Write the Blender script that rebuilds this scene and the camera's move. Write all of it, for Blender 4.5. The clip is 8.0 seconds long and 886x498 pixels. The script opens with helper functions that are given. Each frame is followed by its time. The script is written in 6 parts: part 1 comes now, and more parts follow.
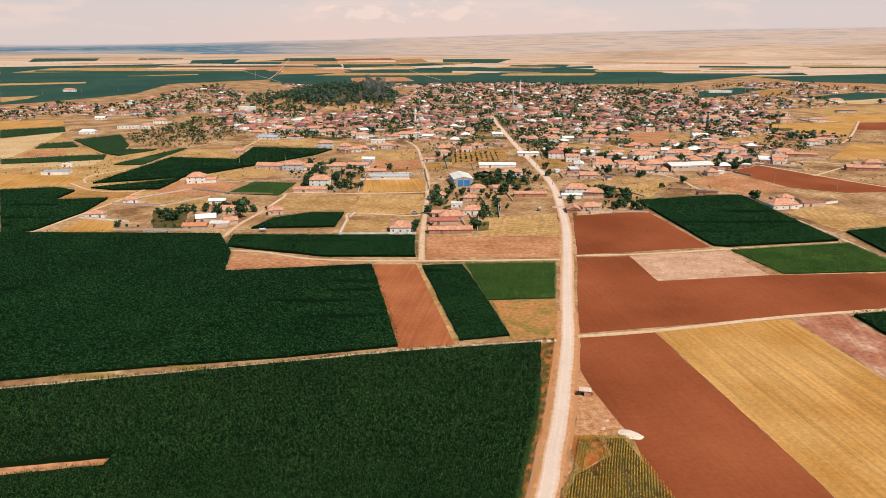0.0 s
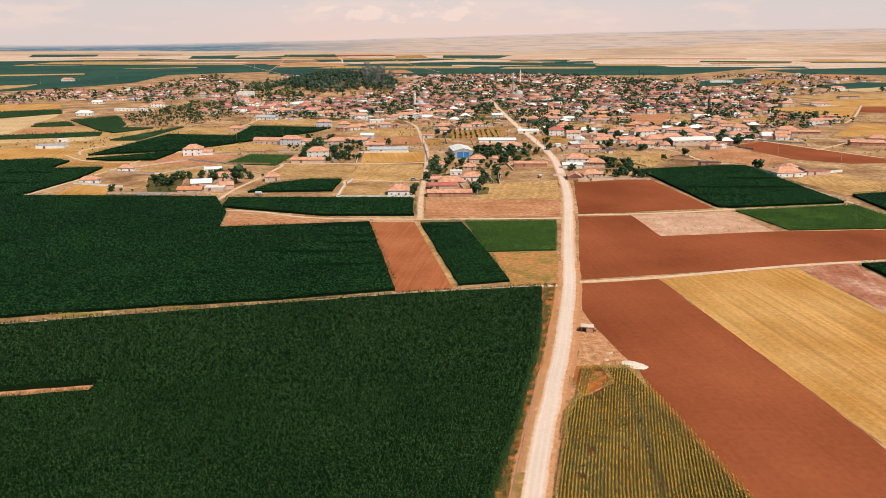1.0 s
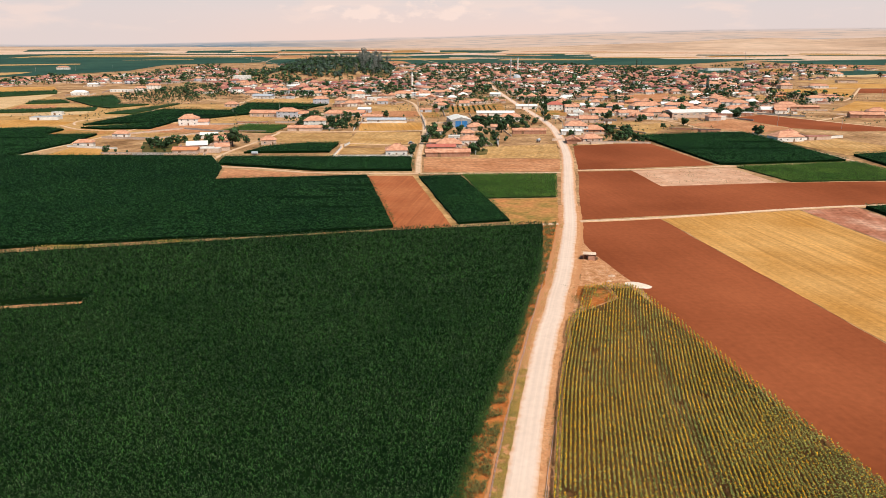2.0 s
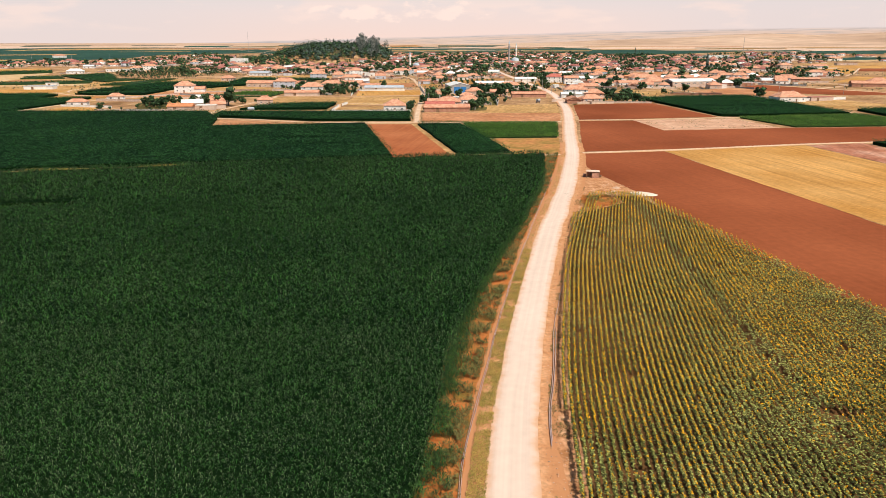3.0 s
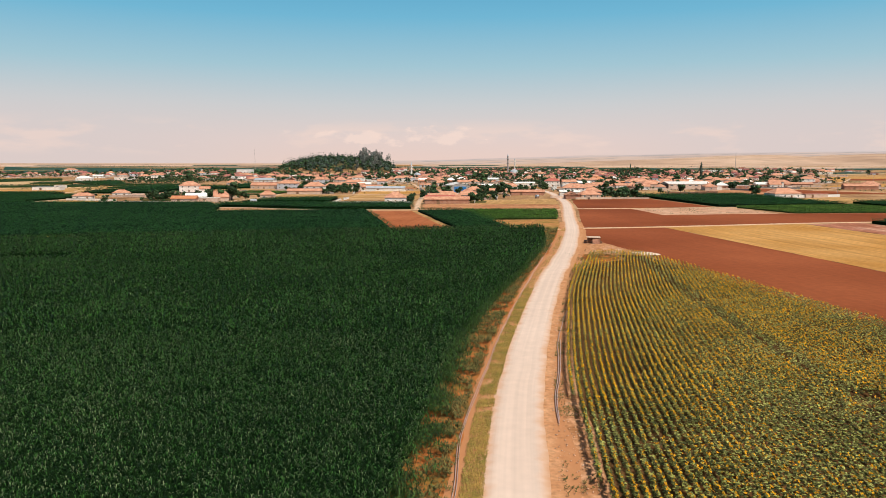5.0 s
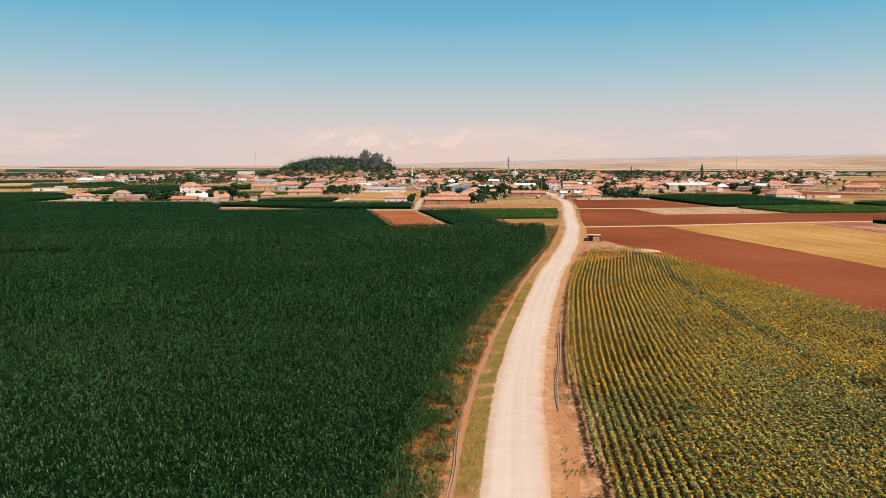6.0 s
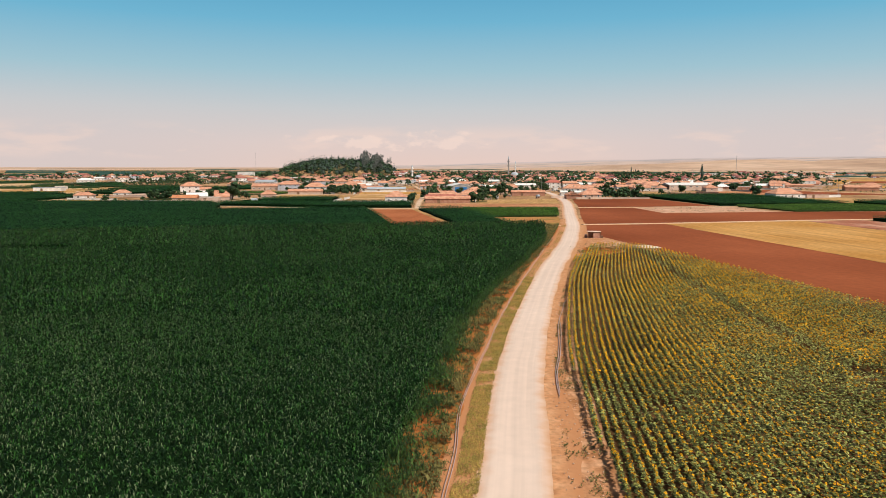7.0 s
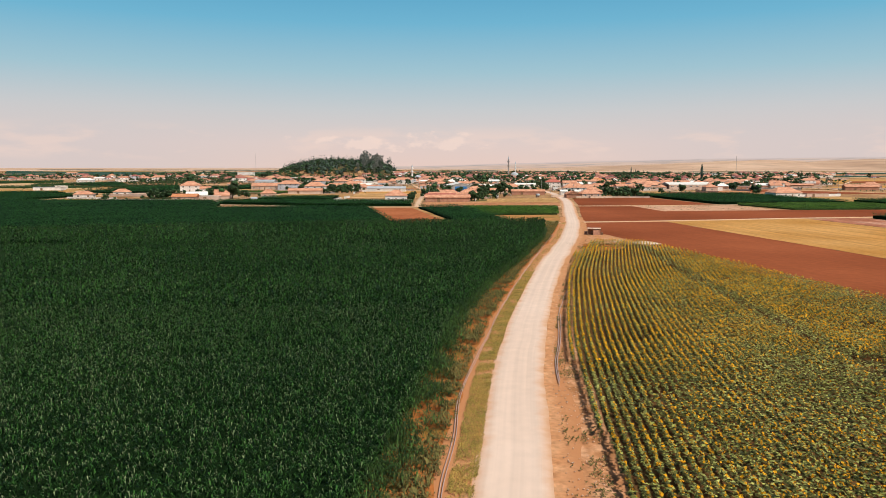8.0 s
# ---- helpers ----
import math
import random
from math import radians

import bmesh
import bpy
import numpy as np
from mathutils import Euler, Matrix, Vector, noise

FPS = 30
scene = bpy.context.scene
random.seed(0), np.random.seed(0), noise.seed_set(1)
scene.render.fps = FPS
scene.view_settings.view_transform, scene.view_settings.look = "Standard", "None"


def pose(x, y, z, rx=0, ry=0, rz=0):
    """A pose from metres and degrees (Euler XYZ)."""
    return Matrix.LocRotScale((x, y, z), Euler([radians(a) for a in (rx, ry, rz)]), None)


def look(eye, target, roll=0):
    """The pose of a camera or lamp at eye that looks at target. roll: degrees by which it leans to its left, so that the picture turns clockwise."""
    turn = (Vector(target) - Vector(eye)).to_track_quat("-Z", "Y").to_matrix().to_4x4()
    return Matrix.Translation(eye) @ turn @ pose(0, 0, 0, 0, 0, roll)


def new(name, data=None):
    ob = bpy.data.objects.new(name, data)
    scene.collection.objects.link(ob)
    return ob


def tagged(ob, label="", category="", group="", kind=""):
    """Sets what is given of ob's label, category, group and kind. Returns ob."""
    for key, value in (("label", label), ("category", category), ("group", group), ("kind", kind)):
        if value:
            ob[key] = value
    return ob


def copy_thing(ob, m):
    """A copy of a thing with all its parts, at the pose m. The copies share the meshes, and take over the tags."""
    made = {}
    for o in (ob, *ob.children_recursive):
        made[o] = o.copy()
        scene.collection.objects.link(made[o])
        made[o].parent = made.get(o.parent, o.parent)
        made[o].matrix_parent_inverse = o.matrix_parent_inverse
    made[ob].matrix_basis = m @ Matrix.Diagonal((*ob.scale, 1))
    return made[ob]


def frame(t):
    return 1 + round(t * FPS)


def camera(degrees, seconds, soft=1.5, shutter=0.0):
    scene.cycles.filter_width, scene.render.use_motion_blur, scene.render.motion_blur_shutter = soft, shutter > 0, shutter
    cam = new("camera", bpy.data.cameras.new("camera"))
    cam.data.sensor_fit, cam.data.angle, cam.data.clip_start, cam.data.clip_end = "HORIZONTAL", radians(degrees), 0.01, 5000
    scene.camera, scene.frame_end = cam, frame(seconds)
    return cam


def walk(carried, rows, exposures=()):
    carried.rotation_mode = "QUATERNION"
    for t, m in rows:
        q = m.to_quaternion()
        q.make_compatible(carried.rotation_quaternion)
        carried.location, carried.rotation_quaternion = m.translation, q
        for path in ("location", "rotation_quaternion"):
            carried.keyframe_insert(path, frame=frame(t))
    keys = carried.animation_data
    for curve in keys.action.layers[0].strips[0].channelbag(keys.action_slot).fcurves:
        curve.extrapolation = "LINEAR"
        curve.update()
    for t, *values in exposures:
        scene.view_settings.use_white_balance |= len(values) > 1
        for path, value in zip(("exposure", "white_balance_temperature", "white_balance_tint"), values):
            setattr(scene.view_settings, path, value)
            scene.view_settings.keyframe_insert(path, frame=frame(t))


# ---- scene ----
cam = camera(63.0, 8.0, soft=0.55)
# seconds, east, north, height, pitch, roll, yaw
PATH = [
    (0.0, 0.00, 10.59, 115.52, -16.32, 0.02, 0.19),
    (0.5, 0.55, 11.01, 105.19, -16.25, 0.01, 0.23),
    (1.0, 0.59, 10.99, 92.05, -16.27, -0.02, 0.20),
    (1.2, 0.48, 10.60, 87.30, -16.28, -0.02, 0.16),
    (2.3, -0.28, 7.85, 60.85, -16.33, -0.05, -0.10),
    (2.5, -0.38, 7.44, 55.59, -16.34, -0.05, -0.14),
    (3.0, -0.70, 6.80, 42.14, -16.31, 0.05, -0.21),
    (3.5, -0.93, 5.55, 31.76, -12.28, 0.07, -0.24),
    (4.0, -0.59, 6.71, 27.11, -8.51, 0.03, -0.21),
    (4.5, -0.40, 7.24, 26.30, -7.40, -0.02, -0.17),
    (4.7, -0.37, 7.26, 26.05, -7.19, -0.02, -0.16),
    (5.8, -0.18, 7.33, 24.15, -6.75, -0.04, -0.09),
    (6.0, -0.16, 7.33, 23.89, -6.73, -0.04, -0.08),
    (6.5, -0.26, 7.15, 23.07, -6.67, -0.05, -0.08),
    (7.0, -0.25, 7.09, 22.36, -6.60, -0.05, -0.08),
    (7.5, -0.20, 7.15, 21.75, -6.57, -0.05, -0.08),
    (8.0, -0.20, 7.05, 21.11, -6.53, -0.04, -0.08),
]
walk(cam, [(t, pose(x, y, z, 90 + p, r, w)) for t, x, y, z, p, r, w in PATH],
     [(0.0, 0.0), (1.0, 0.03), (2.5, 0.18), (3.0, 0.22), (3.5, 0.16), (4.0, 0.02), (4.5, 0.0), (6.5, -0.05), (8.0, -0.05)])

# ---- light ----
SUN_ELEV, SUN_AZ = radians(53), radians(142)      # azimuth clockwise from +y
world = bpy.data.worlds.new("world")
scene.world = world
world.use_nodes = True
wt = world.node_tree
wt.nodes.clear()


def wmath(op, a, b=0.0, c=0.0):
    n = wt.nodes.new("ShaderNodeMath")
    n.operation = op
    for i, v in enumerate((a, b, c)):
        if isinstance(v, (int, float)):
            n.inputs[i].default_value = v
        else:
            wt.links.new(v, n.inputs[i])
    return n.outputs[0]


def wrange(v, a, b, c, d):
    n = wt.nodes.new("ShaderNodeMapRange")
    n.interpolation_type = "SMOOTHSTEP"
    wt.links.new(v, n.inputs[0])
    for i, q in enumerate((a, b, c, d)):
        n.inputs[1 + i].default_value = q
    return n.outputs[0]


def wmix(f, a, b):
    n = wt.nodes.new("ShaderNodeMix")
    n.data_type = "RGBA"
    for sock, v in ((n.inputs[0], f), (n.inputs[6], a), (n.inputs[7], b)):
        if isinstance(v, tuple):
            sock.default_value = (*v, 1)
        elif isinstance(v, (int, float)):
            sock.default_value = v
        else:
            wt.links.new(v, sock)
    return n.outputs[2]


tc = wt.nodes.new("ShaderNodeTexCoord")
sep = wt.nodes.new("ShaderNodeSeparateXYZ")
wt.links.new(tc.outputs["Generated"], sep.inputs[0])
DX, DZ = sep.outputs[0], sep.outputs[2]
sky = wt.nodes.new("ShaderNodeTexSky")
sky.sky_type = "NISHITA"
sky.sun_disc = False
sky.sun_elevation, sky.sun_rotation = SUN_ELEV, SUN_AZ
sky.air_density, sky.dust_density = 1.0, 1.5
skyc = wt.nodes.new("ShaderNodeMix")
skyc.data_type, skyc.blend_type = "RGBA", "MULTIPLY"
skyc.inputs[0].default_value = 1.0
wt.links.new(sky.outputs[0], skyc.inputs[6])
skyc.inputs[7].default_value = (0.05, 0.05, 0.05, 1)
# summer haze over the plain: dusty rose at the skyline, clearing to blue above
ramp = wt.nodes.new("ShaderNodeValToRGB")
wt.links.new(wmath("MULTIPLY_ADD", DZ, 4.0, 0.0), ramp.inputs[0])
cr = ramp.color_ramp
cr.elements[0].position, cr.elements[0].color = 0.0, (0.82, 0.62, 0.55, 1)
cr.elements[1].position, cr.elements[1].color = 1.0, (0.09, 0.36, 0.58, 1)
for p, c in ((0.12, (0.77, 0.63, 0.59)), (0.30, (0.60, 0.62, 0.635)), (0.50, (0.37, 0.57, 0.66)), (0.75, (0.17, 0.47, 0.66))):
    e = cr.elements.new(p)
    e.color = (*c, 1)
haze = wrange(DZ, 0.22, 0.55, 0.0, 1.0)
col = wmix(haze, ramp.outputs[0], skyc.outputs[2])
# greyer air away from the dusty middle of the skyline
side = wmath("MULTIPLY", wrange(wmath("ABSOLUTE", DX), 0.10, 0.45, 0.0, 0.6), wrange(DZ, 0.0, 0.13, 1.0, 0.0))
col = wmix(side, col, (0.65, 0.595, 0.595))
# thin fair-weather cloud low over the skyline
cmap = wt.nodes.new("ShaderNodeMapping")
cmap.inputs["Scale"].default_value = (9, 9, 34)
wt.links.new(tc.outputs["Generated"], cmap.inputs[0])
cn = wt.nodes.new("ShaderNodeTexNoise")
cn.inputs["Scale"].default_value, cn.inputs["Detail"].default_value = 1.0, 6.0
wt.links.new(cmap.outputs[0], cn.inputs["Vector"])
cl = wmath("MULTIPLY", wrange(cn.outputs[0], 0.50, 0.62, 0.0, 0.55), wmath("MULTIPLY", wrange(DZ, 0.004, 0.02, 0.0, 1.0), wrange(DZ, 0.035, 0.06, 1.0, 0.0)))
col = wmix(cl, col, (0.88, 0.68, 0.60))
pmap = wt.nodes.new("ShaderNodeMapping")
pmap.inputs["Scale"].default_value = (26, 26, 60)
wt.links.new(tc.outputs["Generated"], pmap.inputs[0])
pn = wt.nodes.new("ShaderNodeTexNoise")
pn.inputs["Scale"].default_value, pn.inputs["Detail"].default_value, pn.inputs["Roughness"].default_value = 1.0, 7.0, 0.6
wt.links.new(pmap.outputs[0], pn.inputs["Vector"])
bank = wmath("MULTIPLY", wmath("MULTIPLY", wrange(DX, -0.25, -0.12, 0.0, 1.0), wrange(DX, -0.01, 0.16, 1.0, 0.0)), wmath("MULTIPLY", wrange(DZ, 0.012, 0.030, 0.0, 1.0), wrange(DZ, 0.030, 0.062, 1.0, 0.0)))
puff = wmath("MULTIPLY", wrange(wmath("ADD", pn.outputs[0], wmath("MULTIPLY", bank, 0.26)), 0.68, 0.82, 0.0, 0.55), wrange(bank, 0.02, 0.3, 0.0, 1.0))
col = wmix(puff, col, (0.97, 0.75, 0.65))
# far plain and hills beyond the modelled land: flat backdrop, haze painted into its colours
hmap = wt.nodes.new("ShaderNodeMapping")
hmap.inputs["Scale"].default_value = (7, 7, 190)
wt.links.new(tc.outputs["Generated"], hmap.inputs[0])
hn = wt.nodes.new("ShaderNodeTexNoise")
hn.inputs["Scale"].default_value, hn.inputs["Detail"].default_value = 1.0, 3.0
wt.links.new(hmap.outputs[0], hn.inputs["Vector"])
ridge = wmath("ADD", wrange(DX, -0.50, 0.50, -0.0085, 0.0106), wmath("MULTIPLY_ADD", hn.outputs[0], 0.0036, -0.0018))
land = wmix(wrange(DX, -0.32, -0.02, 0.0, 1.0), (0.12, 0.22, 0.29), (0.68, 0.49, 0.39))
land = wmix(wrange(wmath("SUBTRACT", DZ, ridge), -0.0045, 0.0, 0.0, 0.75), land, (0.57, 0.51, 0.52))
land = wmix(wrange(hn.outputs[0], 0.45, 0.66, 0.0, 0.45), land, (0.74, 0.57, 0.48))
fmap = wt.nodes.new("ShaderNodeMapping")
fmap.inputs["Scale"].default_value = (34, 34, 800)
wt.links.new(tc.outputs["Generated"], fmap.inputs[0])
fn = wt.nodes.new("ShaderNodeTexNoise")
fn.inputs["Scale"].default_value, fn.inputs["Detail"].default_value = 1.0, 4.0
wt.links.new(fmap.outputs[0], fn.inputs["Vector"])
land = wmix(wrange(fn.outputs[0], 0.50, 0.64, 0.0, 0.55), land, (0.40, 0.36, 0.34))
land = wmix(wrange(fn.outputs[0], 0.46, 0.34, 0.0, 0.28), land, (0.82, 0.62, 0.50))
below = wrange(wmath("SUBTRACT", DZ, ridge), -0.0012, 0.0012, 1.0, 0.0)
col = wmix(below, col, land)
bg = wt.nodes.new("ShaderNodeBackground")
wt.links.new(col, bg.inputs[0])
bg.inputs[1].default_value = 1.0
wout = wt.nodes.new("ShaderNodeOutputWorld")
wt.links.new(bg.outputs[0], wout.inputs[0])

sun = new("sun", bpy.data.lights.new("sun", "SUN"))
sun.data.energy, sun.data.angle, sun.data.color = 4.4, radians(0.53), (1.0, 0.92, 0.80)
sd = Vector((math.sin(SUN_AZ) * math.cos(SUN_ELEV), math.cos(SUN_AZ) * math.cos(SUN_ELEV), math.sin(SUN_ELEV)))
sun.matrix_world = look(sd * 100, (0, 0, 0))


# ---- materials ----
def material(name, c1, c2, scale=0.3, fine=6.0, rough=0.85, bump=0.0, c3=None, per_object=0.0, per_island=0.0, stretch=(1, 1, 1), spec=0.3, turn=0.0, hue=False, skew=1.0, grain=0.18):
    """Two-scale mottled surface: c1 to c2 by broad stains, darkened and lightened by fine grain."""
    m = bpy.data.materials.new(name)
    m.use_nodes = True
    t = m.node_tree
    b = t.nodes["Principled BSDF"]
    b.inputs["Roughness"].default_value = rough
    b.inputs["Specular IOR Level"].default_value = spec
    co = t.nodes.new("ShaderNodeTexCoord")
    mp = t.nodes.new("ShaderNodeMapping")
    mp.inputs["Scale"].default_value = stretch
    mp.inputs["Rotation"].default_value = (0, 0, turn)
    geo = t.nodes.new("ShaderNodeNewGeometry")
    t.links.new(geo.outputs["Position"], mp.inputs[0])
    n1, n2 = t.nodes.new("ShaderNodeTexNoise"), t.nodes.new("ShaderNodeTexNoise")
    for n, s, d in ((n1, scale, 5.0), (n2, fine, 4.0)):
        n.inputs["Scale"].default_value, n.inputs["Detail"].default_value = s, d
        t.links.new(mp.outputs[0], n.inputs["Vector"])
    r1 = t.nodes.new("ShaderNodeValToRGB")
    r1.color_ramp.elements[0].position, r1.color_ramp.elements[1].position = 0.33, 0.68
    r1.color_ramp.elements[0].color, r1.color_ramp.elements[1].color = (*c1, 1), (*c2, 1)
    if c3:
        e = r1.color_ramp.elements.new(0.5)
        e.color = (*c3, 1)
    t.links.new(n1.outputs[0], r1.inputs[0])
    hsv = t.nodes.new("ShaderNodeHueSaturation")
    t.links.new(r1.outputs[0], hsv.inputs["Color"])
    val = t.nodes.new("ShaderNodeMapRange")
    val.inputs[1].default_value, val.inputs[2].default_value, val.inputs[3].default_value, val.inputs[4].default_value = 0.3, 0.7, 1 - grain, 1 + grain
    t.links.new(n2.outputs[0], val.inputs[0])
    v = val.outputs[0]
    for amount, src in ((per_object, "o"), (per_island, "i")):
        if amount:
            if src == "o":
                s = t.nodes.new("ShaderNodeObjectInfo").outputs["Random"]
            else:
                s = geo.outputs["Random Per Island"]
            k = t.nodes.new("ShaderNodeMapRange")
            k.inputs[3].default_value, k.inputs[4].default_value = 1 - amount, 1 + amount
            pw = t.nodes.new("ShaderNodeMath")
            pw.operation = "POWER"
            pw.inputs[1].default_value = skew
            t.links.new(s, pw.inputs[0])
            t.links.new(pw.outputs[0], k.inputs[0])
            if skew > 1:
                k.inputs[4].default_value = 1 + amount * (skew + 1)
            mu = t.nodes.new("ShaderNodeMath")
            mu.operation = "MULTIPLY"
            t.links.new(v, mu.inputs[0])
            t.links.new(k.outputs[0], mu.inputs[1])
            v = mu.outputs[0]
            if hue:
                h = t.nodes.new("ShaderNodeMapRange")
                h.inputs[3].default_value, h.inputs[4].default_value = 0.5 - amount * 0.06, 0.5 + amount * 0.05
                t.links.new(s, h.inputs[0])
                t.links.new(h.outputs[0], hsv.inputs["Hue"])
    t.links.new(v, hsv.inputs["Value"])
    t.links.new(hsv.outputs[0], b.inputs["Base Color"])
    if bump:
        bp = t.nodes.new("ShaderNodeBump")
        bp.inputs["Strength"].default_value, bp.inputs["Distance"].default_value = 0.6, bump
        t.links.new(n2.outputs[0], bp.inputs["Height"])
        t.links.new(bp.outputs[0], b.inputs["Normal"])
    return m


def furrowed(m, spacing, turn, amount=0.25, wobble=2.0):
    """Adds plough lines or swaths that run along the field."""
    t = m.node_tree
    b = t.nodes["Principled BSDF"]
    hsv = b.inputs["Base Color"].links[0].from_node
    geo = t.nodes.new("ShaderNodeNewGeometry")
    mp = t.nodes.new("ShaderNodeMapping")
    mp.inputs["Rotation"].default_value = (0, 0, turn)
    t.links.new(geo.outputs["Position"], mp.inputs[0])
    sc = t.nodes.new("ShaderNodeMapping")
    sc.inputs["Scale"].default_value = (1.0 / spacing, 0.012, 1.0)
    t.links.new(mp.outputs[0], sc.inputs[0])
    w = t.nodes.new("ShaderNodeTexNoise")
    w.inputs["Scale"].default_value, w.inputs["Detail"].default_value, w.inputs["Roughness"].default_value = 1.0, wobble, 0.65
    t.links.new(sc.outputs[0], w.inputs["Vector"])
    k = t.nodes.new("ShaderNodeMapRange")
    k.inputs[3].default_value, k.inputs[4].default_value = 1 - amount, 1 + amount
    k.inputs[1].default_value, k.inputs[2].default_value = 0.3, 0.7
    t.links.new(w.outputs["Fac"], k.inputs[0])
    mx = t.nodes.new("ShaderNodeMix")
    mx.data_type, mx.blend_type = "RGBA", "MULTIPLY"
    mx.inputs[0].default_value = 1.0
    t.links.new(hsv.outputs[0], mx.inputs[6])
    t.links.new(k.outputs[0], mx.inputs[7])
    t.links.new(mx.outputs[2], b.inputs["Base Color"])
    return m


